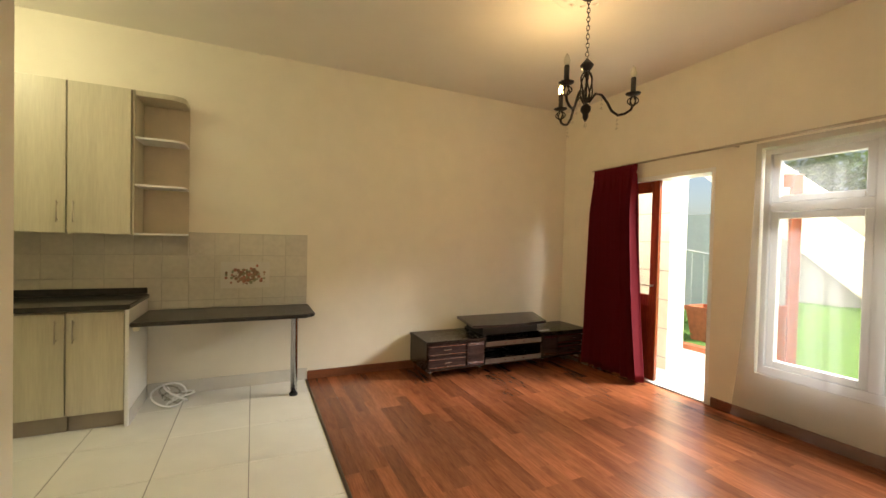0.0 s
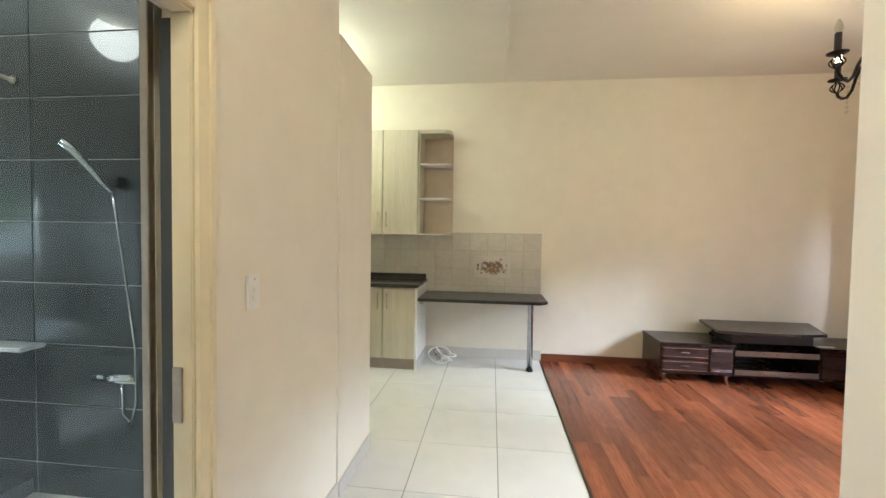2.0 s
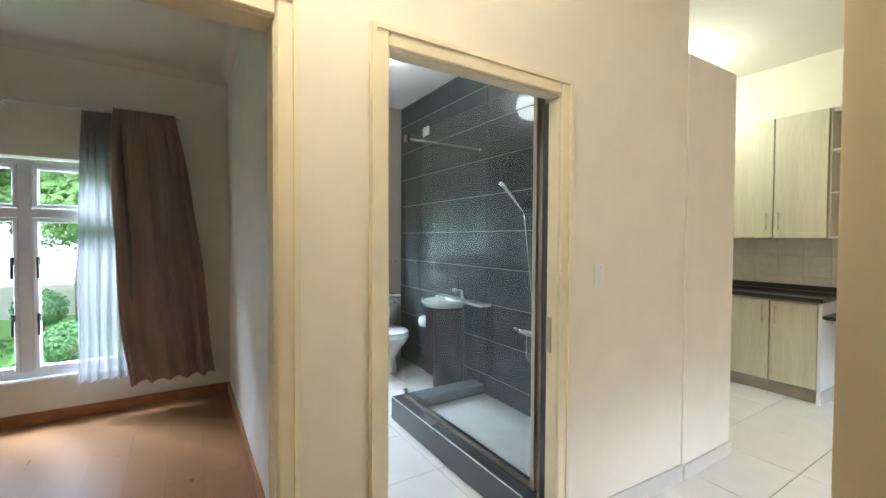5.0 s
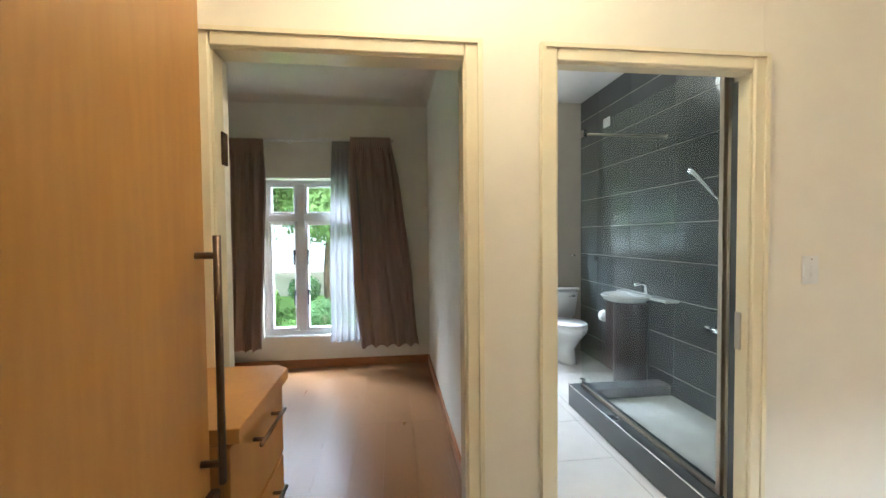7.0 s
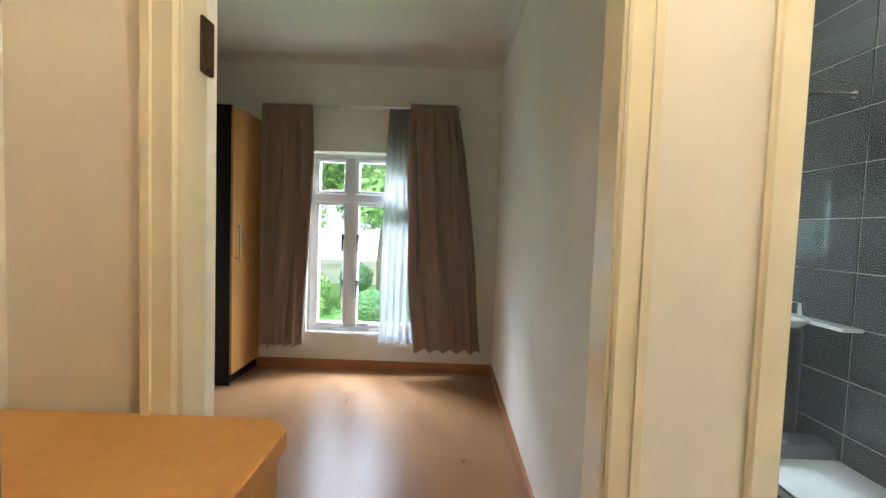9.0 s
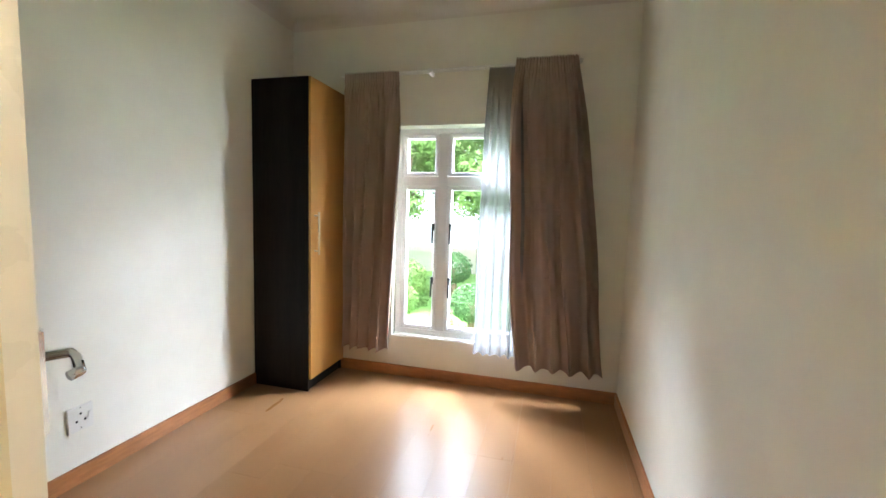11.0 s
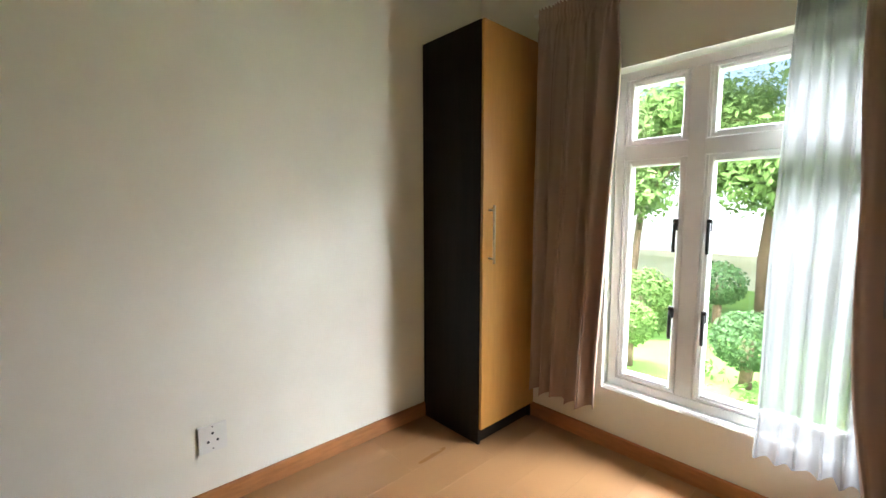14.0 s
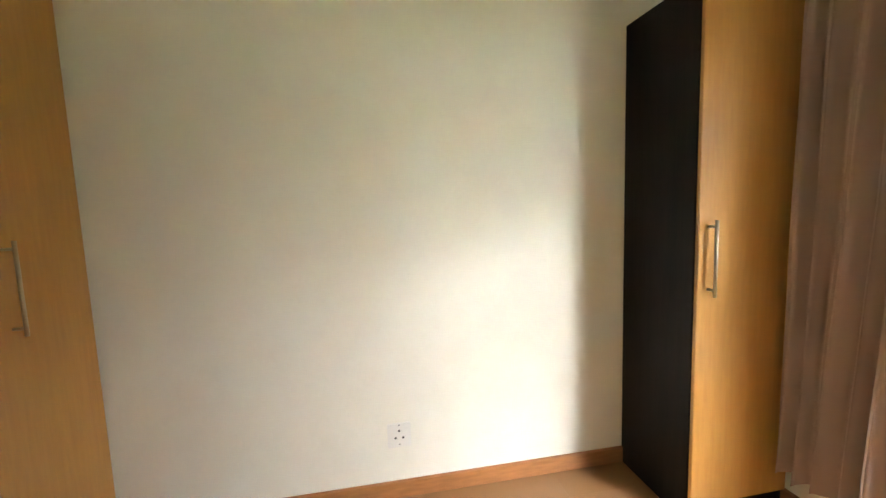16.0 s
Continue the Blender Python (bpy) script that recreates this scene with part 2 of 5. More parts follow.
LITBULB = glow("lit_bulb_glass", (1.0, 0.70, 0.30), 14)
LAMPGLASS = glow("lit_lamp_glass", (1.0, 0.90, 0.72), 0.6)
PLASTICFILM = glass("clear_plastic_film", (0.86, 0.86, 0.83))
MURAL_BROWN = material("mural_brown_glaze", (0.25, 0.15, 0.09), 0.3, vary=0.4, scale=40)
MURAL_RED = material("mural_red_glaze", (0.36, 0.15, 0.10), 0.3, vary=0.3, scale=40)
MURAL_GREEN = material("mural_green_glaze", (0.24, 0.25, 0.15), 0.3, vary=0.3, scale=40)


# ---- building helpers ----
def thing(name, at, label, category, group="", kind="", turn=0):
    ob = new(name)
    ob.empty_display_size = 0.1
    ob.matrix_basis = pose(*at, 0, 0, turn)
    return tagged(ob, label, category, group, kind)


def part(name, bm, mat, parent=None, label="", smooth=False):
    me = bpy.data.meshes.new(name)
    bmesh.ops.recalc_face_normals(bm, faces=bm.faces)
    if smooth:
        for f in bm.faces:
            f.smooth = True
    bm.to_mesh(me)
    bm.free()
    me.materials.append(mat)
    ob = new(name, me)
    ob.parent = parent
    if label:
        ob["label"] = label
    return ob


def cuboid(bm, x0, x1, y0, y1, z0, z1):
    vs = [bm.verts.new((x, y, z)) for z in (z0, z1) for y in (y0, y1) for x in (x0, x1)]
    for f in ((0, 1, 3, 2), (4, 6, 7, 5), (0, 4, 5, 1), (2, 3, 7, 6), (0, 2, 6, 4), (1, 5, 7, 3)):
        bm.faces.new([vs[i] for i in f])
    return vs


def block(x0, x1, y0, y1, z0, z1, bevel=0.003):
    bm = bmesh.new()
    cuboid(bm, x0, x1, y0, y1, z0, z1)
    if bevel:
        bmesh.ops.bevel(bm, geom=list(bm.edges), offset=bevel, segments=2, affect="EDGES", clamp_overlap=True)
    return bm


def blocks(*rows, bevel=0.0):
    bm = bmesh.new()
    for r in rows:
        cuboid(bm, *r)
    if bevel:
        bmesh.ops.bevel(bm, geom=list(bm.edges), offset=bevel, segments=1, affect="EDGES", clamp_overlap=True)
    return bm


def lathe(profile, segments=24, at=(0, 0, 0), bm=None, axis="z"):
    """Turned shape from (radius, height) pairs."""
    bm = bm or bmesh.new()
    rings = []
    for r, h in profile:
        ring = []
        for i in range(segments):
            a = 2 * math.pi * i / segments
            p = Vector((r * math.cos(a), r * math.sin(a), h))
            if axis == "x":
                p = Vector((p.z, p.x, p.y))
            if axis == "y":
                p = Vector((p.x, p.z, p.y))
            ring.append(bm.verts.new(p + Vector(at)))
        rings.append(ring)
    for a, b in zip(rings, rings[1:]):
        for i in range(segments):
            bm.faces.new((a[i], a[(i + 1) % segments], b[(i + 1) % segments], b[i]))
    bm.faces.new(rings[0][::-1])
    bm.faces.new(rings[-1])
    return bm


def tube(points, radius, segments=8, bm=None, taper=1.0):
    """A round bar along a line of points."""
    bm = bm or bmesh.new()
    pts = [Vector(p) for p in points]
    rings, up = [], None
    for i, p in enumerate(pts):
        d = (pts[min(i + 1, len(pts) - 1)] - pts[max(i - 1, 0)]).normalized()
        if up is None:
            up = d.orthogonal().normalized()
        up = (up - d * up.dot(d)).normalized()
        side = d.cross(up)
        r = radius * (1 + (taper - 1) * i / max(1, len(pts) - 1))
        rings.append([bm.verts.new(p + (up * math.cos(a) + side * math.sin(a)) * r) for a in [2 * math.pi * k / segments for k in range(segments)]])
    for a, b in zip(rings, rings[1:]):
        for i in range(segments):
            bm.faces.new((a[i], a[(i + 1) % segments], b[(i + 1) % segments], b[i]))
    bm.faces.new(rings[0][::-1])
    bm.faces.new(rings[-1])
    return bm


def slab_with_holes(axis, at, thick, u0, u1, z0, z1, holes):
    """A wall across axis x or y, from at to at + thick, with openings (u0, u1, z0, z1) through it."""
    bm = bmesh.new()
    us = sorted({u0, u1, *[h[0] for h in holes], *[h[1] for h in holes]})
    zs = sorted({z0, z1, *[h[2] for h in holes], *[h[3] for h in holes]})
    for a, b in zip(us, us[1:]):
        run = None
        for c, d in zip(zs, zs[1:]):
            mu, mz = (a + b) / 2, (c + d) / 2
            if any(h[0] < mu < h[1] and h[2] < mz < h[3] for h in holes):
                continue
            if axis == "x":
                cuboid(bm, at, at + thick, a, b, c, d)
            else:
                cuboid(bm, a, b, at, at + thick, c, d)
    bmesh.ops.remove_doubles(bm, verts=bm.verts, dist=0.0005)
    seen = {}
    for f in list(bm.faces):
        key = tuple(round(c, 3) for c in f.calc_center_median())
        seen.setdefault(key, []).append(f)
    bmesh.ops.delete(bm, geom=[f for fs in seen.values() if len(fs) > 1 for f in fs], context="FACES")
    return bm


def structure(name, bm, mat, label, category):
    return tagged(part(name, bm, mat), label, category, kind="structure")


# ---- large structure ----
KY, LX, DX, WX, BX = 4.58, 3.90, -0.72, -3.56, -3.72
LIVCEIL, BEDCEIL, BATHCEIL = 3.12, 2.79, 2.86
BEDY0, BEDY1, TILEY = -2.73, -0.14, 1.65
structure("wall_kitchen", slab_with_holes("y", KY, 0.2, -2.72, LX + 0.2, -0.1, 3.4, []), PLASTER, "plain cream painted plaster wall", "wall")
structure("wall_garden", slab_with_holes("x", LX, 0.2, 0.05, KY, -0.1, 3.4, [(2.63, 3.95, 0.0, 2.13), (0.75, 2.27, 0.40, 2.22)]), PLASTER, "cream plaster wall with garden door and window", "wall")
structure("wall_living_south", slab_with_holes("y", 0.15, 0.12, 0.42, LX, -0.1, 3.4, []), PLASTER, "plain cream plaster wall", "wall")
structure("wall_room_doorway", slab_with_holes("x", 0.42, 0.12, -1.62, 0.15, -0.1, 3.4, [(-0.95, 0.148, -0.1, 2.04)]), PLASTER, "cream plaster wall with an open doorway", "wall")
structure("wall_passage", slab_with_holes("x", DX - 0.10, 0.10, -1.62, 1.93, -0.1, 3.4, [(-1.15, -0.23, -0.1, 2.03), (0.10, 0.96, -0.1, 2.03)]), PLASTER, "cream plaster wall with two doorways", "wall")
structure("wall_stub", blocks((-1.6, -0.668, 1.93, 2.49, -0.1, 2.42)), PLASTER, "low cream stub wall stopping short of the ceiling", "wall")
structure("wall_passage_end", slab_with_holes("y", -1.62, 0.12, DX, 0.42, -0.1, 3.4, []), PLASTER, "cream plaster wall behind the cupboards", "wall")
structure("wall_kitchen_west", slab_with_holes("x", -2.72, 0.12, 1.77, KY, -0.1, 3.4, []), PLASTER, "plain cream plaster wall", "wall")
structure("wall_bathroom_tiled", slab_with_holes("y", TILEY, 0.12, BX, DX - 0.12, -0.1, 3.4, []), LIGHTGROUT, "wall clad in large charcoal tiles", "wall")
structure("wall_bathroom_window", slab_with_holes("x", BX - 0.2, 0.2, -0.02, TILEY + 0.12, -0.1, 3.4, [(0.19, 1.25, 1.12, 1.98)]), TAUPE, "taupe painted bathroom wall with a small window", "wall")
structure("wall_bedroom_north", slab_with_holes("y", BEDY1, 0.12, BX, DX - 0.12, -0.1, 3.4, []), WHITEWALL, "plain off-white plaster wall", "wall")
structure("wall_bedroom_window", slab_with_holes("x", WX - 0.2, 0.2, BEDY0 - 0.2, BEDY1, -0.1, 3.4, [(-1.84, -0.82, 0.32, 1.96)]), WHITEWALL, "off-white plaster wall with a tall window", "wall")
structure("wall_bedroom_south", slab_with_holes("y", BEDY0 - 0.2, 0.2, WX, 0.0, -0.1, 3.4, []), WHITEWALL, "plain off-white plaster wall with a socket", "wall")
structure("wall_closet_back", blocks((-0.10, 0.0, BEDY0, -1.62, -0.1, 3.4)), WHITEWALL, "plain wall behind the built-in closet", "wall")
structure("wall_closet_front", blocks((DX - 0.12, DX, BEDY0, -1.62, 2.36, 3.4)), WHITEWALL, "off-white wall above the built-in closet", "wall")
structure("wall_room_east", slab_with_holes("x", 3.2, 0.12, -3.1, 0.15, -0.1, 3.4, []), PLASTER, "plain cream plaster wall", "wall")
structure("wall_room_south", slab_with_holes("y", -3.22, 0.12, 0.0, 3.32, -0.1, 3.4, []), PLASTER, "plain cream plaster wall", "wall")
structure("wall_room_west", blocks((0.0, 0.12, -3.10, -1.62, -0.1, 3.4)), PLASTER, "plain cream plaster wall", "wall")
structure("ceiling_living", blocks((-2.72, LX, 1.77, KY, LIVCEIL, LIVCEIL + 0.1), (DX, LX, -1.5, 1.77, LIVCEIL, LIVCEIL + 0.1)), CEIL, "cream painted board ceiling with narrow cover strips", "ceiling")
structure("ceiling_bedroom", blocks((WX, DX, BEDY0, BEDY1, BEDCEIL, BEDCEIL + 0.1)), CEIL, "plain off-white ceiling", "ceiling")
structure("ceiling_bathroom", blocks((BX, DX - 0.12, BEDY1 + 0.12, TILEY, BATHCEIL, BATHCEIL + 0.1)), WHITE_PAINT, "plain white ceiling", "ceiling")
structure("ceiling_room", blocks((0.12, 3.2, -3.1, 0.15, LIVCEIL + 0.005, LIVCEIL + 0.1)), CEIL, "plain cream ceiling", "ceiling")
structure("ceiling_strip", blocks((0.208, 0.242, 0.3, KY - 0.005, LIVCEIL - 0.012, LIVCEIL - 0.001)), CEIL, "narrow cover strip on the ceiling", "trim")
structure("roof", blocks((BX - 0.2, LX + 0.2, -3.3, KY + 0.2, 3.4, 3.5)), CONCRETE, "flat roof slab closing the house", "roof")


def bar(name, mat, label, x0, x1, y0, y1, z0, z1, category="trim", bevel=0.004):
    return structure(name, block(x0, x1, y0, y1, z0, z1, bevel), mat, label, category)


# coving where walls meet the bedroom ceiling
def cove(name, mat, a, b, inward, z):
    bm = bmesh.new()
    a, b, inward = Vector((*a, z)), Vector((*b, z)), Vector((*inward, 0))
    prof = [(0.0, 0.0), (0.0, -0.075)] + [(0.075 - 0.075 * math.cos(t), -0.075 + 0.075 * math.sin(t)) for t in [k * math.pi / 12 for k in range(7)]]
    ends = [[bm.verts.new(p + inward * u + Vector((0, 0, w))) for u, w in prof[0:1] + prof[2:]] for p in (a, b)]
    n = len(ends[0])
    for i in range(n):
        bm.faces.new((ends[0][i], ends[0][(i + 1) % n], ends[1][(i + 1) % n], ends[1][i]))
    bm.faces.new(ends[0])
    bm.faces.new(ends[1][::-1])
    structure(name, bm, mat, "plain concave plaster cornice", "trim")


for i, (a, b, w) in enumerate((((WX, BEDY0), (WX, BEDY1), (1, 0)), ((WX, BEDY1), (DX - 0.12, BEDY1), (0, -1)), ((WX, BEDY0), (DX - 0.12, BEDY0), (0, 1)))):
    cove("trim_bedroom_%d" % (i + 1), CEIL, a, b, w, BEDCEIL - 0.001)

# skirtings
bar("baseboard_living_1", REDWOOD, "dark red-brown wooden skirting board", 0.69, LX - 0.001, KY - 0.018, KY - 0.001, 0.0, 0.085)
bar("baseboard_living_2", REDWOOD, "dark red-brown wooden skirting board", LX - 0.018, LX - 0.001, 0.30, 2.60, 0.0, 0.085)
bar("baseboard_kitchen", SKIRT_TILE, "grey tile skirting", -0.62, 0.688, KY - 0.014, KY - 0.001, 0.0, 0.115)


def wedge(x0, y0, x1, y1, back, z0, z1):
    """An upright slab whose face runs from (x0, y0) to (x1, y1)."""
    bm = bmesh.new()
    pts = [(back, y0), (x0, y0), (x1, y1), (back, y1)]
    lo, hi = [[bm.verts.new((x, y, z)) for x, y in pts] for z in (z0, z1)]
    bm.faces.new(lo[::-1]), bm.faces.new(hi)
    for i in range(4):
        bm.faces.new((lo[i], lo[(i + 1) % 4], hi[(i + 1) % 4], hi[i]))
    return bm


structure("wall_passage_lining", wedge(DX + 0.001, 1.0, -0.676, 1.929, DX + 0.0005, -0.002, LIVCEIL - 0.001), PLASTER, "cream plaster facing on the passage wall", "wall")
structure("baseboard_passage_1", wedge(DX + 0.013, 1.0, -0.664, 1.929, DX + 0.001, 0.0, 0.09), SKIRT_TILE, "white tile skirting", "trim")
bar("baseboard_passage_2", SKIRT_TILE, "white tile skirting", -0.667, -0.655, 1.93, 2.50, 0.0, 0.09)
bar("baseboard_bedroom_1", SKIRT_BEECH, "orange wooden skirting board", WX + 0.001, WX + 0.018, BEDY0, BEDY1, 0.0, 0.085)
bar("baseboard_bedroom_2", SKIRT_BEECH, "orange wooden skirting board", WX + 0.02, DX - 0.13, BEDY1 - 0.018, BEDY1 - 0.001, 0.0, 0.085)
bar("baseboard_bedroom_3", SKIRT_BEECH, "orange wooden skirting board", WX + 0.02, DX - 0.14, BEDY0 + 0.001, BEDY0 + 0.018, 0.0, 0.085)
bar("threshold_strip", BRONZE, "dark metal strip between tiles and laminate", 0.672, 0.692, 0.28, KY - 0.02, 0.0, 0.008, bevel=0.002)


def door_frame(name, axis_x, y0, y1, top, thick, label, both=True):
    """Door lining and moulded architraves in a wall across x; (y0, y1) is the clear opening."""
    f = thing(name, (axis_x, 0, 0), label, "door frame", kind="structure")
    for nm, row in (("jamb", (-thick - 0.004, 0.004, y0 - 0.02, y0, 0, top)), ("jamb", (-thick - 0.004, 0.004, y1, y1 + 0.02, 0, top)), ("head", (-thick - 0.004, 0.004, y0 - 0.02, y1 + 0.02, top, top + 0.02))):
        part(nm, block(*row, 0.003), FRAME_PAINT, f)
    for sx, d in (((0.0, 1), (-thick, -1)) if both else ((0.0, 1),)):
        for a, b, w in ((y0 - 0.075, y0 - 0.006, 0.018), (y1 + 0.006, y1 + 0.075, 0.018)):
            xs = sorted((sx + d * 0.002, sx + d * w))
            bm = blocks((*xs, a, b, 0, top + 0.075), bevel=0.006)
            inner = sorted((sx + d * 0.002, sx + d * (w + 0.008)))
            m0 = a + 0.004 if b < (y0 + y1) / 2 else b - 0.022
            cuboid(bm, *inner, m0, m0 + 0.018, 0, top + 0.07)
            part("architrave", bm, FRAME_PAINT, f)
        xs = sorted((sx + d * 0.002, sx + d * 0.0175))
        bm = blocks((*xs, y0 - 0.005, y1 + 0.005, top + 0.006, top + 0.073), bevel=0.005)
        inner = sorted((sx + d * 0.002, sx + d * 0.025))
        cuboid(bm, *inner, y0 - 0.07, y1 + 0.07, top + 0.055, top + 0.071)
        part("architrave", bm, FRAME_PAINT, f)
    return f


bed_frame = door_frame("door_frame_bedroom", DX, -1.13, -0.25, 2.01, 0.10, "cream gloss painted moulded door frame, open doorway", False)
bar("trim_doorway_return", FRAME_PAINT, "cream painted return beside the cupboard", 0.3605, 0.415, -1.49, -0.944, 0.0, 2.6)
bath_frame = door_frame("door_frame_bathroom", DX, 0.12, 0.94, 2.01, 0.055, "cream gloss painted moulded door frame, open doorway", False)
room_frame = door_frame("door_frame_room", 0.54, -0.93, 0.128, 2.02, 0.12, "cream gloss painted moulded door frame, open doorway", False)
part("strike_plate", block(-0.054, -0.024, 0.932, 0.9395, 0.86, 1.02, 0.002), NICKEL, bath_frame, "worn metal strike plate")
for z in (1.62, 0.25):
    part("hinge", block(-0.100, -0.05, -1.1295, -1.122, z, z + 0.12, 0.002), RUST, bed_frame, "rusty metal hinge")


# ---- floors (bases) ----
floor_kitchen = structure("floor_kitchen", blocks((-2.6, 0.68, 1.77, KY, -0.06, -0.004), (DX - 0.12, 0.68, -1.5, 1.77, -0.06, -0.004)), GROUT, "glossy white porcelain tile floor with grey joints", "floor")
floor_living = structure("floor_living", blocks((0.68, LX + 0.2, 0.27, KY, -0.06, -0.006)), REDWOOD, "glossy red-brown laminate plank floor", "floor")
floor_bedroom = structure("floor_bedroom", blocks((WX, DX - 0.12, BEDY0, BEDY1, -0.06, -0.006), (DX - 0.12, -0.1, BEDY0, -1.62, -0.06, -0.006)), SKIRT_BEECH, "glossy beech laminate plank floor", "floor")
floor_bathroom = structure("floor_bathroom", blocks((BX, DX - 0.12, BEDY1 + 0.12, TILEY, -0.06, -0.004)), GROUT, "white tiled bathroom floor", "floor")
floor_room = structure("floor_room", blocks((0.68, 3.2, -3.1, 0.15, -0.06, 0.0), (0.12, 0.68, -3.1, -1.62, -0.06, 0.0)), BEECH_FLOOR, "beech laminate floor", "floor")


# ---- kitchen ----
def bow_handle(parent, x, y, z0, z1, r=0.005, mat=NICKEL, out=-0.032):
    bm = tube([(x, y + out, z0), (x, y + out, z1)], r)
    for z in (z0 + 0.02, z1 - 0.02):
        tube([(x, y + 0.002, z), (x, y + out, z)], r * 0.9, bm=bm)
    return part("handle", bm, mat, parent, "", True)


def base_unit(x0, x1):
    c = thing("base_cabinet", ((x0 + x1) / 2, 4.27, 0), "pale washed-wood kitchen base cabinet with grey plinth", "cabinet", "kitchen base cabinets")
    w = (x1 - x0) / 2
    part("body", block(-w, w, -0.27, 0.30, 0.12, 0.855), PALEWOOD, c)
    part("plinth", block(-w, w, -0.235, -0.215, 0.0, 0.118), PLINTH, c, "grey-brown plinth board")
    d = part("door", block(-w + 0.002, w - 0.002, -0.29, -0.272, 0.125, 0.845, 0.002), PALEWOOD, c)
    s = -1 if x0 > -1.0 else 1
    bow_handle(d, s * (w - 0.045), -0.29, 0.64, 0.80)
    return c


for x0 in (-1.83, -1.40, -0.985):
    base_unit(x0, x0 + 0.33 if x0 > -1.0 else x0 + 0.41)
ep = thing("end_panel", (-0.64, 4.25, 0), "white end panel closing the base cabinets", "panel")
part("panel", block(-0.012, 0.012, -0.27, 0.32, 0.0, 0.855), PLASTIC, ep)
part("plinth_strip", block(0.013, 0.017, -0.26, 0.31, 0.0, 0.115, 0.001), SKIRT_TILE, ep)
ct = thing("countertop", (-1.2, 4.27, 0.862), "polished black granite kitchen countertop", "countertop")
part("slab", block(-0.72, 0.585, -0.335, 0.30, 0.0, 0.036, 0.006), GRANITE, ct)
part("upstand", block(-0.72, 0.57, 0.272, 0.302, 0.038, 0.09, 0.004), GRANITE, ct)

bt = thing("breakfast_bar", (0.03, 4.27, 0.0), "dark speckled breakfast bar top on one chrome leg", "table")
bm = bmesh.new()
out = [(-0.655, 0.295), (-0.655, -0.30), (0.58, -0.30), (0.655, -0.22), (0.655, 0.295)]
lo = [bm.verts.new((x, y, 0.725)) for x, y in out]
hi = [bm.verts.new((x, y, 0.757)) for x, y in out]
bm.faces.new(lo[::-1]), bm.faces.new(hi)
for i in range(5):
    bm.faces.new((lo[i], lo[(i + 1) % 5], hi[(i + 1) % 5], hi[i]))
bmesh.ops.bevel(bm, geom=list(bm.edges), offset=0.006, segments=2, affect="EDGES")
part("tabletop", bm, COUNTER_GREY, bt)
leg = part("leg", lathe([(0.03, 0.022), (0.03, 0.70), (0.045, 0.702), (0.045, 0.724)], 28, (0.50, -0.08, 0)), CHROME, bt, "chrome tube leg", True)
part("foot", lathe([(0.036, 0.0), (0.036, 0.02), (0.031, 0.024)], 24, (0.50, -0.08, 0)), BLACK, leg, "black plastic foot")
part("bracket", block(-0.64, -0.60, -0.27, -0.24, 0.69, 0.724, 0.003), CHROME, bt)


def wall_unit(x0, x1, s):
    c = thing("wall_cabinet", ((x0 + x1) / 2, 4.42, 1.40), "pale washed-wood kitchen wall cabinet", "cabinet", "kitchen wall cabinets")
    w = (x1 - x0) / 2
    part("body", block(-w, w, -0.15, 0.155, 0.0, 1.13), PALEWOOD, c)
    d = part("door", block(-w + 0.002, w - 0.002, -0.168, -0.151, 0.004, 1.126, 0.002), PALEWOOD, c)
    bow_handle(d, s * (w - 0.045), -0.168, 0.08, 0.24)
    return c


wall_unit(-1.86, -1.475, 1)
wall_unit(-1.47, -1.075, 1)
wall_unit(-1.07, -0.685, -1)


def round_board(w, d, z, t, r):
    """A shelf board with one rounded front corner."""
    bm = bmesh.new()
    pts = [(0, d), (0, 0)] + [(w - r + r * math.sin(a), r - r * math.cos(a)) for a in [k * math.pi / 14 for k in range(8)]] + [(w, d)]
    lo = [bm.verts.new((x, y, z)) for x, y in pts]
    hi = [bm.verts.new((x, y, z + t)) for x, y in pts]
    bm.faces.new(lo[::-1]), bm.faces.new(hi)
    n = len(pts)
    for i in range(n):
        bm.faces.new((lo[i], lo[(i + 1) % n], hi[(i + 1) % n], hi[i]))
    return bm


sh = thing("corner_shelf", (-0.68, 4.265, 1.40), "open end shelf with rounded pale shelves, empty", "shelf")
part("side_panel", block(0.0, 0.014, 0.0, 0.31, 0.0, 1.13), PALEWOOD, sh)
part("back_panel", block(0.015, 0.345, 0.296, 0.311, 0.0, 1.13), SHELFIN, sh, "beige back board")
for z in (0.0, 0.385, 0.755):
    part("shelf_board", round_board(0.33, 0.28, z, 0.016, 0.10), PLASTIC, sh, "white rounded shelf").location = (0.015, 0.014, 0)
part("top_board", round_board(0.33, 0.28, 1.09, 0.04, 0.10), PALEWOOD, sh).location = (0.015, 0.014, 0)

bag = thing("cable_bundle", (-0.40, 4.32, 0.0), "coil of clear plastic tubing lying on the floor", "tubing")
for k in range(5):
    rnd = random.Random(k)
    r = 0.09 + 0.02 * rnd.random()
    tilt = Euler((0.3 + 0.5 * rnd.random(), 0.4 * rnd.random(), k))
    pts = [Vector((r * math.cos(a) * 1.15, r * math.sin(a), 0.012 * math.sin(2 * a))) for a in [i * 0.35 for i in range(18)]]
    pts = [tilt.to_matrix() @ p for p in pts]
    low = min(p.z for p in pts)
    part("loop", tube([p + Vector((0.02 * k - 0.03, 0, 0.012 - low)) for p in pts], 0.008, 6), PLASTICFILM if k % 2 else PAPER, bag, "", True)

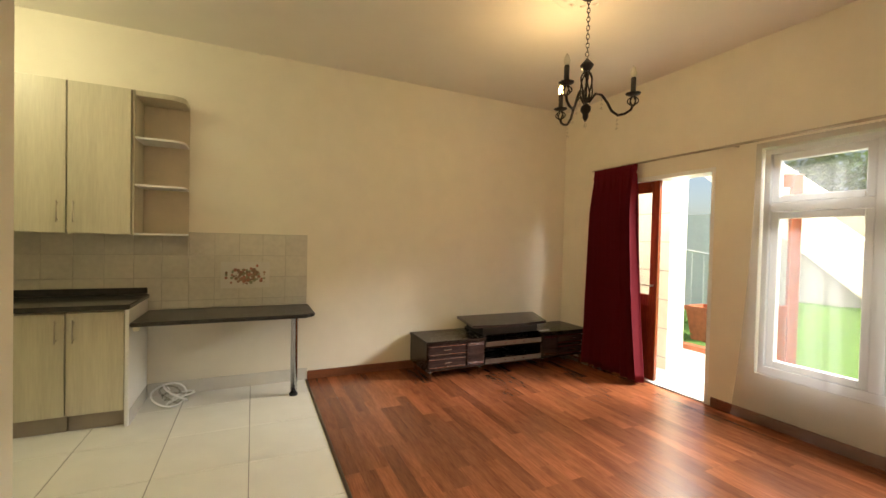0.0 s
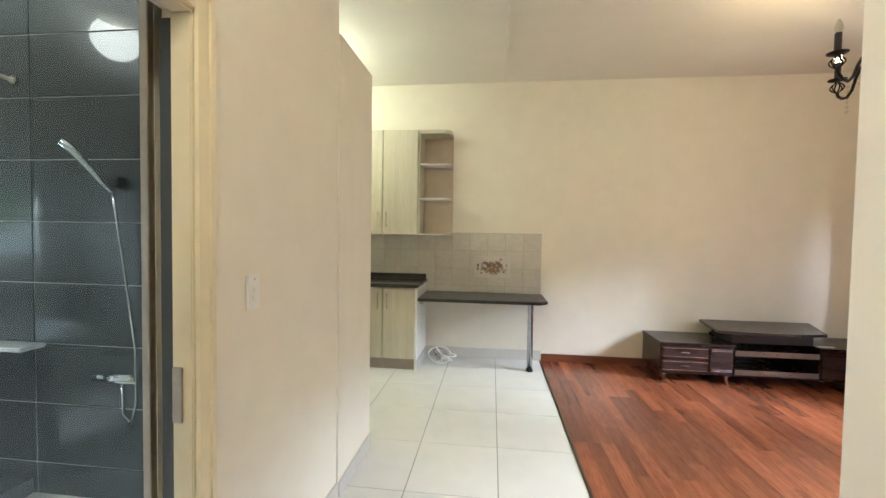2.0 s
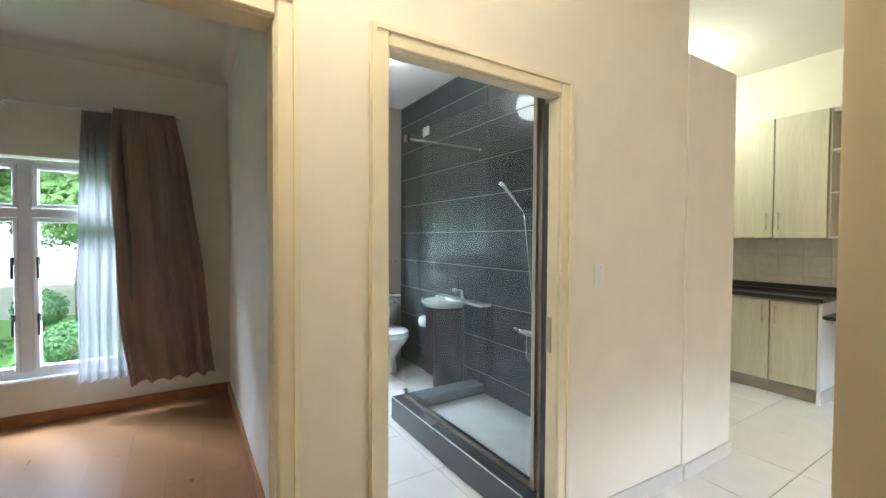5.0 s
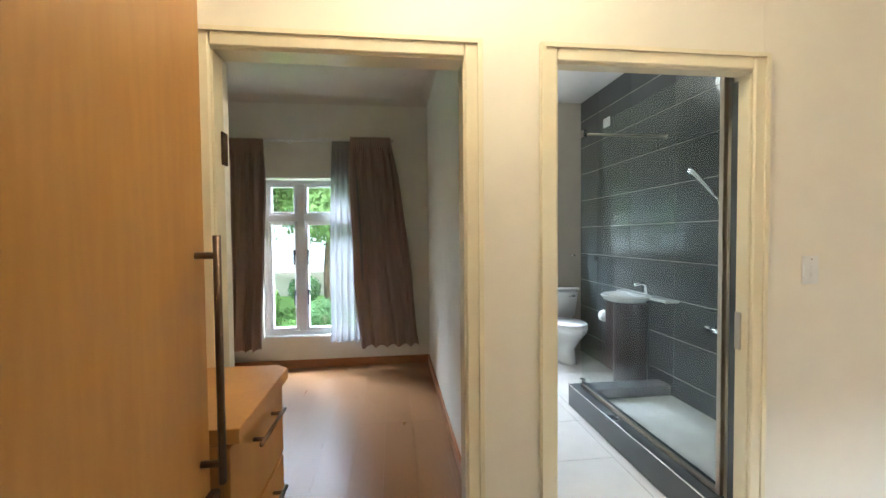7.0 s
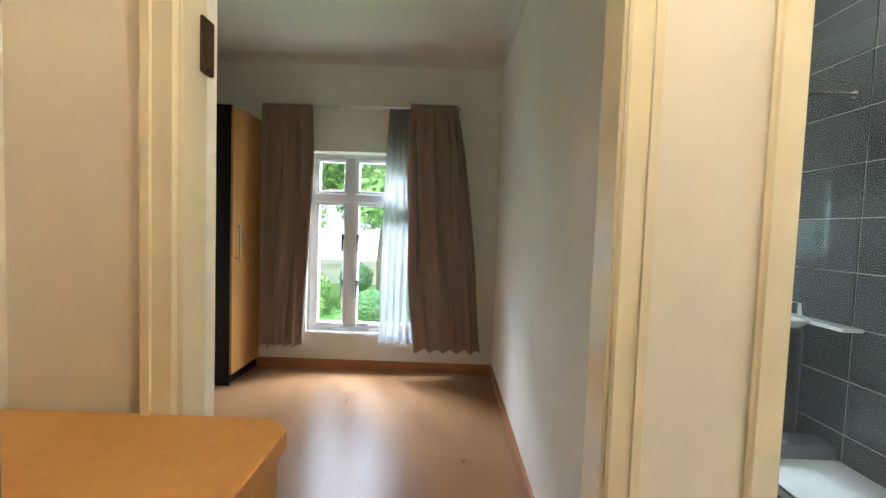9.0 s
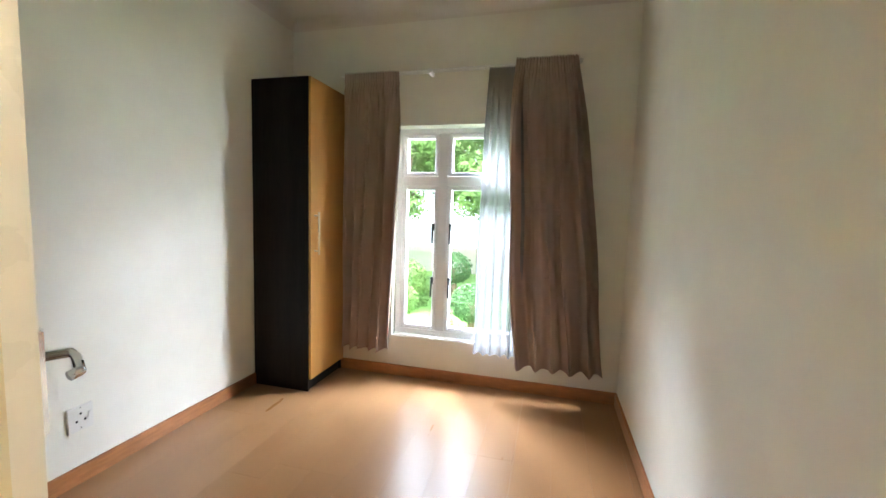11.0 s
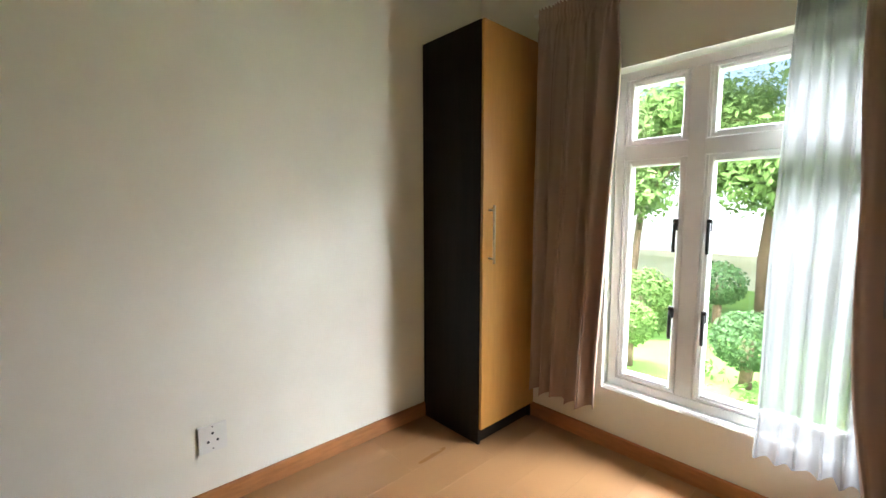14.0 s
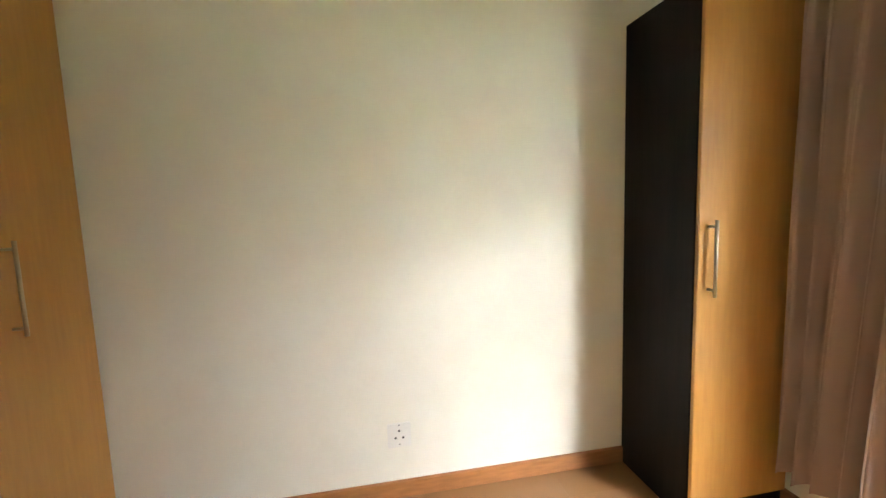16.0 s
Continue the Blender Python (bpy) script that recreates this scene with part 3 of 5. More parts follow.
mural = thing("tile_mural", (0.124, KY - 0.008, 1.05), "tile mural of a fruit basket in brown and red glaze", "tile mural")
part("panel", block(-0.205, 0.205, -0.010, -0.002, -0.122, 0.122, 0.002), SKIRT_TILE, mural, "pale glazed panel")
rnd = random.Random(4)
for i in range(120):
    u, v = max(-0.16, min(0.16, rnd.gauss(0, 0.08))), max(-0.085, min(0.085, rnd.gauss(-0.005, 0.038)))
    r = rnd.uniform(0.005, 0.017)
    kind = rnd.choice((("fruit", MURAL_RED), ("leaf", MURAL_GREEN), ("basket_weave", MURAL_BROWN), ("basket_weave", MURAL_BROWN)))
    part(kind[0], lathe([(r, -0.0108 - 0.00004 * i), (r * 0.8, -0.0112 - 0.00004 * i)], 9, (u, 0, v), None, "y"), kind[1], mural)

# ---- living room ----
tv = thing("tv_stand", (2.81, 4.28, 0.0), "low dark espresso wooden TV stand with raised top and silver trims", "tv stand")
for sx, nm in ((-1, "a"), (1, "b")):
    x0, x1 = (-1.04, -0.37) if sx < 0 else (0.37, 1.04)
    part("side_cabinet", block(x0, x1, -0.20, 0.27, 0.09, 0.375, 0.004), TVWOOD, tv)
    part("cabinet_top", block(x0 - 0.01, x1 + 0.01, -0.23, 0.275, 0.376, 0.40, 0.005), TVWOOD, tv)
    e0, e1 = (x0 + 0.02, x0 + 0.43) if sx < 0 else (x1 - 0.43, x1 - 0.02)
    for z in (0.115, 0.245):
        d = part("drawer", block(e0, e1, -0.216, -0.201, z, z + 0.118, 0.003), TVPURPLE, tv)
        part("trim_strip", block(e0, e1, -0.220, -0.2165, z + 0.014, z + 0.020, 0.001), CHROME, d, "silver trim line")
        part("trim_strip", block(e0, e1, -0.220, -0.2165, z + 0.096, z + 0.102, 0.001), CHROME, d, "silver trim line")
        part("pull", tube([((e0 + e1) / 2 - 0.04, -0.224, z + 0.06), ((e0 + e1) / 2 + 0.04, -0.224, z + 0.06)], 0.004), CHROME, d)
    p0, p1 = (x0 + 0.45, x1 - 0.02) if sx < 0 else (x0 + 0.02, x1 - 0.45)
    bm = bmesh.new()
    cuboid(bm, p0, p1, -0.225, -0.201, 0.115, 0.365)
    bmesh.ops.bevel(bm, geom=[e for e in bm.edges if abs(e.verts[0].co.z - e.verts[1].co.z) > 0.1], offset=0.02, segments=4, affect="EDGES")
    pil = part("rounded_door", bm, TVPURPLE, tv)
    for z in (0.135, 0.15, 0.33, 0.345):
        part("trim_strip", block(p0 + 0.01, p1 - 0.01, -0.229, -0.2255, z, z + 0.006, 0.001), CHROME, pil, "silver trim line")
    for fx in (x0 + 0.05, x1 - 0.05):
        for fy in (-0.17, 0.22):
            part("foot", lathe([(0.018, 0.0), (0.018, 0.07), (0.025, 0.075), (0.025, 0.089)], 16, (fx, fy, 0)), CHROME, tv, "round chrome foot", True)
part("middle_base", block(-0.369, 0.369, -0.19, 0.27, 0.09, 0.115), TVWOOD, tv)
part("middle_back", block(-0.369, 0.369, 0.24, 0.27, 0.116, 0.42), TVWOOD, tv)
for z in (0.116, 0.30):
    s = part("shelf", block(-0.369, 0.369, -0.21, 0.238, z, z + 0.022, 0.003), TVWOOD, tv)
    part("shelf_lip", block(-0.365, 0.365, -0.216, -0.2105, z - 0.006, z + 0.045, 0.002), DULLMETAL, s, "brushed silver front lip")
    for dx in (-0.12, 0.0, 0.12):
        part("knob", lathe([(0.008, -0.222), (0.008, -0.2165)], 12, (dx, 0, z + 0.02), None, "y"), CHROME, s)
part("riser", block(-0.36, 0.36, -0.14, 0.24, 0.401, 0.518, 0.003), BLACK, tv)
bm = bmesh.new()
pts = [(-0.47, 0.27), (-0.56, -0.27)] + [(-0.46 + 0.75 * k / 8, -0.29 - 0.04 * math.sin(math.pi * k / 8)) for k in range(9)] + [(0.38, -0.27), (0.60, 0.27)]
lo = [bm.verts.new((x, y, 0.519)) for x, y in pts]
hi = [bm.verts.new((x, y, 0.545)) for x, y in pts]
bm.faces.new(lo[::-1]), bm.faces.new(hi)
for i in range(len(pts)):
    bm.faces.new((lo[i], lo[(i + 1) % len(pts)], hi[(i + 1) % len(pts)], hi[i]))
part("raised_top", bm, TVWOOD, tv, "raised dark glossy platform")
rc = thing("paper_note", (3.27, 4.13, 0.4), "small white paper note lying on the TV stand", "paper")
part("sheet", block(-0.07, 0.07, -0.02, 0.02, 0.0005, 0.004, 0.0005), PAPER, rc)


def curtain(name, label, mat, axis, at, u0, u1, ub0, ub1, z0, z1, folds, depth, seed, category="curtain", thick=0.004, heading=True, wiggle=0.02, group=""):
    """Pleated cloth hanging across axis, from (u0, u1) at the top to (ub0, ub1) at the hem."""
    rnd = random.Random(seed)
    c = thing(name, (0, 0, 0), label, category, group)
    n = folds * 30
    band = 0.085 / (z1 - z0)
    levels = [0.0, band * 0.3, band * 0.7, band, band * 1.35, band * 2.0] + [band * 2.0 + (1 - band * 2.0) * k / 24 for k in range(1, 25)]
    rows = len(levels) - 1
    wave = [rnd.uniform(-0.9, 0.9) for _ in range(folds + 3)]
    amp = [rnd.uniform(0.45, 1.35) for _ in range(folds + 3)]

    def blend(values, k):
        i, f = int(k), k % 1
        f = f * f * (3 - 2 * f)
        return values[i] * (1 - f) + values[i + 1] * f

    bm = bmesh.new()
    grids = []
    for side in (0, 1):
        g = []
        for j, h in enumerate(levels):
            row = []
            for i in range(n + 1):
                s = i / n
                k = s * folds
                drift = 0.30 * noise.noise((2.2 * s + seed, 1.6 * h, 0.5))
                q = 2 * math.pi * (k + drift) + blend(wave, k)
                fall = min(1.0, max(0.0, (h - band) / 0.16))
                fold = blend(amp, k) * (math.sin(q) + 0.30 * math.sin(2 * q + 1.1) + 0.10 * math.sin(3.7 * q + 4 * h)) * (0.45 + 0.55 * fall)
                crease = 0.10 * noise.noise((11 * s, 5 * h, seed)) * fall
                pleat = 0.16 * math.sin(2 * math.pi * k * 4.6) * (1.0 if heading else 0.4)
                top = 1.0 if h <= band else max(0.0, 1 - (h - band) / (band * 1.6))
                pinch = -0.30 if heading and abs(h - band) < band * 0.1 else 0.0
                off = depth * (pleat * top + (fold + crease) * (1 - top) + 0.35 * fold * top + pinch)
                bulge = math.sin(math.pi * min(1, h * 1.05)) * wiggle * (2 * s - 1)
                sway = wiggle * 0.5 * noise.noise((3 * h, 4 * s, seed)) + 0.25 * depth * math.cos(q) * fall
                u = u0 + (u1 - u0) * s + (ub0 + (ub1 - ub0) * s - u0 - (u1 - u0) * s) * (h ** 1.25) + bulge + sway
                z = z1 + (z0 - z1) * h + (0.012 * noise.noise((6 * s, seed, 2.0)) - 0.006 * math.sin(q)) * h + (0.005 * math.sin(2 * math.pi * k * 4.6) if j == 0 else 0)
                w = at + off + (thick if side else 0)
                row.append(bm.verts.new((w, u, z) if axis == "x" else (u, w, z)))
            g.append(row)
        grids.append(g)
    for g in grids:
        for a, b in zip(g, g[1:]):
            for i in range(n):
                bm.faces.new((a[i], a[i + 1], b[i + 1], b[i]))
    f, b = grids
    for j in range(rows):
        for i in (0, n):
            bm.faces.new((f[j][i], f[j + 1][i], b[j + 1][i], b[j][i]))
    for i in range(n):
        for j in (0, rows):
            bm.faces.new((f[j][i], f[j][i + 1], b[j][i + 1], b[j][i]))
    part("cloth", bm, mat, c, "", True)
    return c


curtain("red_curtain", "floor-length wine-red pleated curtain drawn to one side", REDCURTAIN, "x", 3.77, 3.93, 3.36, 3.98, 3.20, 0.02, 2.26, 7, 0.048, 3)
curtain("sheer_curtain", "thin white voile hanging over the window", SHEER_THIN, "x", 3.80, 2.26, 0.75, 2.38, 0.50, 0.03, 2.24, 12, 0.018, 5)
rail = thing("curtain_rail", (3.81, 0, 2.27), "slim pale curtain rail above the garden door", "curtain rail")
part("rod", tube([(0, 0.65, 0), (0, 4.0, 0)], 0.011), NICKEL, rail, "", True)
for y in (0.8, 2.45, 3.95):
    part("bracket", block(0.0, 0.088, y - 0.01, y + 0.01, -0.008, 0.008, 0.002), NICKEL, rail)


def window_frame(name, x, y0, y1, z0, z1, trans, mull, thick, label, inside=1, handles=(), sash_w=0.034):
    """A painted casement window across x with a transom, upper and lower sashes, glass and a sill."""
    w = thing(name, (x, 0, 0), label, "window", kind="structure")
    fw = 0.04
    part("window_frame", blocks((-thick, 0.0, y0, y0 + fw, z0, z1), (-thick, 0.0, y1 - fw, y1, z0, z1), (-thick, 0.0, y0 + fw, y1 - fw, z1 - fw, z1), (-thick, 0.0, y0 + fw, y1 - fw, z0, z0 + fw)), WHITE_PAINT, w)
    ys = [y0 + fw] + [q for m in mull for q in (m - 0.036, m + 0.036)] + [y1 - fw]
    for m in mull:
        part("mullion", block(-thick + 0.01, -0.003, m - 0.036, m + 0.036, z0 + fw, z1 - fw), WHITE_PAINT, w)
    for a, b in zip(ys[::2], ys[1::2]):
        part("transom", block(-thick + 0.01, -0.003, a, b, trans - 0.035, trans + 0.035), WHITE_PAINT, w)
        for c, d in ((z0 + fw, trans - 0.035), (trans + 0.035, z1 - fw)):
            s = sash_w
            e = 0.004
            xs = (-thick * 0.75, -0.012)
            sash = part("sash", blocks((*xs, a + e, a + s, c + e, d - e), (*xs, b - s, b - e, c + e, d - e), (*xs, a + s, b - s, c + e, c + s), (*xs, a + s, b - s, d - s, d - e), bevel=0.006), WHITE_PAINT, w)
            bead = (-0.012, -0.004)
            part("bead", blocks((*bead, a + e, a + 0.014, c + e, d - e), (*bead, b - 0.016, b - e, c + e, d - e), (*bead, a + 0.016, b - 0.016, c + e, c + 0.016), (*bead, a + 0.016, b - 0.016, d - 0.016, d - e)), WHITE_PAINT, sash)
            pane = part("pane", block(-thick * 0.5 - 0.003, -thick * 0.5 + 0.003, a + s - 0.006, b - s + 0.006, c + s - 0.006, d - s + 0.006, 0), PANE, sash, "clear glass")
            pane.visible_shadow = False
    for y, z in handles:
        h = part("stay_handle", tube([(-0.008, y, z + 0.07), (0.012, y, z + 0.06), (0.016, y, z - 0.05), (0.012, y, z - 0.07)], 0.008), BLACK, w, "black window handle", True)
        part("plate", block(-0.010, 0.006, y - 0.011, y + 0.011, z + 0.03, z + 0.085, 0.002), BLACK, h)
    part("window_sill", block(-thick, 0.045, y0 - 0.01, y1 + 0.01, z0 - 0.03, z0 - 0.002, 0.006), WHITE_PAINT, w)
    return w


lw = window_frame("window_living", LX, 0.77, 2.25, 0.43, 2.20, 1.74, (1.56,), 0.09, "white painted casement window to the garden", sash_w=0.055)
lw.location.x = LX + 0.10

gd = thing("door_garden", (LX, 0, 0), "garden doorway with white frame and open mahogany glazed door", "door", kind="structure")
part("door_frame", blocks((0.0, 0.2, 2.632, 2.665, 0.0, 2.128), (0.0, 0.2, 3.915, 3.948, 0.0, 2.128), (0.0, 0.2, 2.665, 3.915, 2.09, 2.128)), WHITE_PAINT, gd)
lf = part("door_leaf", blocks((0.06, 0.10, 3.225, 3.315, 0.015, 2.088), (0.06, 0.10, 3.822, 3.912, 0.015, 2.088), (0.06, 0.10, 3.315, 3.822, 1.97, 2.088), (0.06, 0.10, 3.315, 3.822, 0.78, 0.90), (0.06, 0.10, 3.315, 3.822, 0.015, 0.20), (0.072, 0.088, 3.315, 3.822, 0.20, 0.78), bevel=0.004), MAHOGANY, gd, "red mahogany glazed door leaf, closed")
part("pane", block(0.077, 0.083, 3.313, 3.824, 0.898, 1.972, 0), PANE, lf).visible_shadow = False
part("lever", tube([(0.06, 3.27, 1.0), (0.02, 3.27, 1.0), (0.02, 3.38, 1.0)], 0.009), NICKEL, lf, "", True)
of = part("door_leaf", blocks((0.0, 0.04, 0.0, 0.09, 0.015, 2.088), (0.0, 0.04, 0.51, 0.60, 0.015, 2.088), (0.0, 0.04, 0.09, 0.51, 1.97, 2.088), (0.0, 0.04, 0.09, 0.51, 0.78, 0.90), (0.0, 0.04, 0.09, 0.51, 0.015, 0.20), (0.012, 0.028, 0.09, 0.51, 0.20, 0.78), bevel=0.004), MAHOGANY, gd, "red mahogany glazed door leaf, swung open outside")
of.matrix_basis = pose(0.245, 2.645, 0, 0, 0, -119)
part("pane", block(0.017, 0.023, 0.088, 0.512, 0.898, 1.972, 0), PANE, of).visible_shadow = False
part("threshold", block(-0.002, 0.21, 2.665, 3.915, -0.004, 0.012), CONCRETE, gd)

# chandelier
CHX, CHY = 2.20, 2.456
ch = thing("chandelier", (CHX, CHY, LIVCEIL), "black wrought-iron chandelier with three candle arms and crystal drops", "chandelier", turn=-47)
part("canopy", lathe([(0.02, -0.075), (0.045, -0.06), (0.055, -0.03), (0.06, -0.013), (0.03, -0.0125)], 24), IRON, ch, "", True)
for k in range(13):
    z = -0.085 - k * 0.029
    pts = [Vector((0.010 * math.cos(a), 0, z + 0.019 * math.sin(a))) for a in [i * math.pi / 6 for i in range(13)]]
    if k % 2:
        pts = [Vector((0, p.x, p.z)) for p in pts]
    part("chain_link", tube(pts, 0.0026, 6), IRON, ch, "", True)
part("neck", lathe([(0.006, -0.46), (0.012, -0.47), (0.03, -0.49), (0.045, -0.51), (0.03, -0.535), (0.016, -0.55), (0.009, -0.56)], 20), IRON, ch, "", True)
for k in range(6):
    a0 = k * math.pi / 3
    pts = []
    for i in range(13):
        s = i / 12
        r = 0.012 + 0.05 * math.sin(math.pi * s) * (0.75 + 0.25 * math.cos(2 * math.pi * s))
        a = a0 + 1.6 * s
        pts.append((r * math.cos(a), r * math.sin(a), -0.545 - 0.21 * s))
    part("cage_wire", tube(pts, 0.005, 6), IRON, ch, "", True)
part("stem", tube([(0, 0, -0.54), (0, 0, -0.83)], 0.007), IRON, ch)
part("finial", lathe([(0.012, -0.765), (0.032, -0.785), (0.034, -0.81), (0.018, -0.835), (0.020, -0.855), (0.004, -0.885)], 20), IRON, ch, "", True)
part("crystal_drop", lathe([(0.001, -0.93), (0.012, -0.91), (0.001, -0.89)], 8), CRYSTAL, ch)
for k, ang in enumerate((10, 130, 250)):
    a = radians(ang)
    ca, sa = math.cos(a), math.sin(a)
    prof = [(0.02, -0.755), (0.06, -0.70), (0.10, -0.71), (0.135, -0.76), (0.165, -0.82), (0.205, -0.85), (0.25, -0.84), (0.285, -0.815), (0.295, -0.785)]
    pts = [(r * ca, r * sa, z) for r, z in prof]
    arm = part("arm", tube(pts, 0.0085, 8), IRON, ch, "", True)
    ex, ey = 0.295 * ca, 0.295 * sa
    bm = bmesh.new()
    for j in range(6):
        b0 = j * math.pi / 3
        tube([(ex + 0.034 * math.sin(math.pi * i / 8) * math.cos(b0), ey + 0.034 * math.sin(math.pi * i / 8) * math.sin(b0), -0.795 + 0.07 * i / 8) for i in range(9)], 0.004, 5, bm)
    part("basket", bm, IRON, arm, "", True)
    part("drip_pan", lathe([(0.012, -0.725), (0.045, -0.715), (0.048, -0.710), (0.012, -0.712)], 20, (ex, ey, 0)), IRON, arm, "", True)
    part("candle_sleeve", lathe([(0.016, -0.712), (0.016, -0.610), (0.013, -0.605)], 16, (ex, ey, 0)), CANDLE, arm)
    lit = k == 1
    part("bulb", lathe([(0.012, -0.605), (0.018, -0.59), (0.019, -0.575), (0.012, -0.55), (0.003, -0.533)], 16, (ex, ey, 0)), LITBULB if lit else WHITECANDLE, arm, "lit candle bulb" if lit else "unlit candle bulb", True)
    for j, rr in enumerate((0.10, 0.20)):
        zz = -0.725 if j == 0 else -0.862
        bm = bmesh.new()
        for q in range(3):
            s = 0.007 + 0.002 * q
            lathe([(0.001, zz - 0.028 * q - 0.03), (s, zz - 0.028 * q - 0.018), (0.001, zz - 0.028 * q - 0.006)], 8, (rr * ca, rr * sa, 0), bm)
        part("crystal_drop", bm, CRYSTAL, arm)
rose = tagged(part("ceiling_rose", lathe([(0.04, -0.012), (0.07, -0.030), (0.10, -0.022), (0.13, -0.034), (0.17, -0.020), (0.205, -0.030), (0.235, -0.014), (0.25, -0.0005)], 48), CEIL, None, "", True), "round moulded plaster ceiling rose", "ceiling rose", kind="structure")
rose.location = (CHX, CHY, LIVCEIL)
for k in range(12):
    a = 2 * math.pi * k / 12
    part("petal", lathe([(0.004, -0.040), (0.022, -0.034), (0.030, -0.018)], 10, (0.15 * math.cos(a), 0.15 * math.sin(a), 0)), CEIL, rose, "", True)

# ---- passage ----
sw = thing("light_switch", (DX + 0.0105, 1.217, 1.198), "white plastic double light switch plate", "light switch")
part("plate", block(0.001, 0.010, -0.037, 0.037, -0.06, 0.06, 0.003), PLASTIC, sw)
for z in (-0.022, 0.008):
    part("rocker", block(0.0102, 0.016, -0.010, 0.010, z - 0.008, z + 0.010, 0.002), PLASTIC, sw)
part("screw", lathe([(0.004, 0.0101), (0.004, 0.012)], 10, (0, 0, 0.045), None, "x"), NICKEL, sw)

cup = thing("tall_cupboard", (0.10, -1.22, 0.0), "tall orange beech cupboard with long dark bar handle", "cupboard")
part("carcass", block(-0.30, 0.255, -0.27, 0.25, 0.0, 2.42), BEECH, cup)
dr = part("door", block(-0.298, 0.253, 0.252, 0.27, 0.06, 2.41, 0.002), BEECH, cup)
bm = tube([(-0.255, 0.315, 0.80), (-0.255, 0.315, 1.36)], 0.0085, 10)
for z in (0.845, 1.315):
    tube([(-0.255, 0.27, z), (-0.255, 0.315, z)], 0.008, 10, bm)
part("bar_handle", bm, BRONZE, dr, "dark bronze bar handle", True)
part("lock_block", block(-0.298, -0.255, 0.271, 0.292, 0.715, 0.765, 0.003), RUST, dr)
part("edge_strip", block(0.2555, 0.2585, -0.26, 0.271, 0.0, 2.42, 0.001), RUST, cup, "dark chipped edge strip")

dc = thing("drawer_chest", (-0.46, -1.19, 0.0), "orange beech drawer chest with bar handles and chamfered top", "chest of drawers")
part("carcass", block(-0.22, 0.255, -0.30, 0.26, 0.06, 0.86), BEECH, dc)
part("plinth", block(-0.22, 0.255, -0.28, 0.22, 0.0, 0.058), BEECH, dc)
bm = bmesh.new()
out = [(-0.245, -0.30), (0.255, -0.30), (0.255, 0.305), (-0.20, 0.305), (-0.245, 0.26)]
lo = [bm.verts.new((x, y, 0.862)) for x, y in out]
hi = [bm.verts.new((x, y, 0.90)) for x, y in out]
bm.faces.new(lo[::-1]), bm.faces.new(hi)
for i in range(5):
    bm.faces.new((lo[i], lo[(i + 1) % 5], hi[(i + 1) % 5], hi[i]))
bmesh.ops.bevel(bm, geom=list(bm.edges), offset=0.002, segments=1, affect="EDGES")
part("top", bm, BEECH, dc)
for z0, z1 in ((0.08, 0.33), (0.34, 0.59), (0.60, 0.85)):
    d = part("drawer", block(-0.216, 0.252, 0.262, 0.28, z0, z1, 0.002), BEECH, dc)
    bm = tube([(-0.12, 0.312, z1 - 0.06), (0.12, 0.312, z1 - 0.06)], 0.006, 10)
    for x in (-0.085, 0.085):
        tube([(x, 0.28, z1 - 0.06), (x, 0.312, z1 - 0.06)], 0.006, 8, bm)
    part("bar_handle", bm, BRONZE, d, "dark bronze bar handle", True)

pl = thing("ceiling_lamp", (-0.15, -0.3, LIVCEIL), "round frosted glass ceiling lamp, lit", "ceiling lamp", "ceiling lamps")
part("base", lathe([(0.10, -0.03), (0.11, -0.001)], 28), PLASTIC, pl, "", True)
part("dish", lathe([(0.02, -0.085), (0.08, -0.07), (0.12, -0.04), (0.125, -0.031)], 28), LAMPGLASS, pl, "glowing glass dish", True)
copy_thing(pl, pose(-2.45, 0.85, BATHCEIL))
# kitchen copy: unseen fitting added where the fill light hangs
copy_thing(pl, pose(-1.75, 3.5, LIVCEIL))

# ---- bathroom ----
GY = 0.945
hob = thing("shower_kerb", (0, 0, 0), "raised shower kerb clad in charcoal tiles", "shower kerb", kind="structure")
part("kerb_front", blocks((-2.29, DX - 0.121, 0.862, 1.01, 0.0, 0.165), bevel=0.004), DARKTILE, hob)
part("kerb_return", blocks((-2.29, -2.13, 1.012, TILEY - 0.012, 0.0, 0.165), bevel=0.004), DARKTILE, hob)
part("edge_trim", block(-2.29, DX - 0.121, 0.859, 0.866, 0.160, 0.170, 0.002), CHROME, hob, "metal edge trim")
part("shower_floor", block(-2.128, DX - 0.121, 1.012, TILEY - 0.012, 0.0, 0.09, 0.002), PEBBLE, hob, "white textured shower floor")
gp = thing("shower_screen", (0, GY, 0.167), "fixed frameless clear glass shower screen", "shower screen")
pane = part("pane", block(-2.22, DX - 0.15, -0.005, 0.005, 0.003, 1.97, 0.001), SHOWERGLASS, gp)
pane.visible_shadow = False
part("bottom_channel", block(-2.22, DX - 0.15, -0.012, 0.012, 0.0, 0.02, 0.002), NICKEL, gp)
part("wall_channel", block(DX - 0.148, DX - 0.122, -0.012, 0.012, 0.0, 1.97, 0.002), NICKEL, gp)
part("clamp", block(-2.235, -2.19, -0.018, 0.018, 0.02, 0.06, 0.003), CHROME, gp)
part("brace_bar", tube([(-2.2, 0.0, 1.955), (-2.2, TILEY - GY - 0.012, 1.955)], 0.010), NICKEL, gp, "chrome brace bar", True)
part("glass_clip", block(-2.225, -2.175, -0.014, 0.014, 1.93, 1.985, 0.003), CHROME, gp)
part("wall_flange", lathe([(0.022, TILEY - GY - 0.02), (0.022, TILEY - GY - 0.010)], 18, (-2.2, 0, 1.955), None, "y"), CHROME, gp)

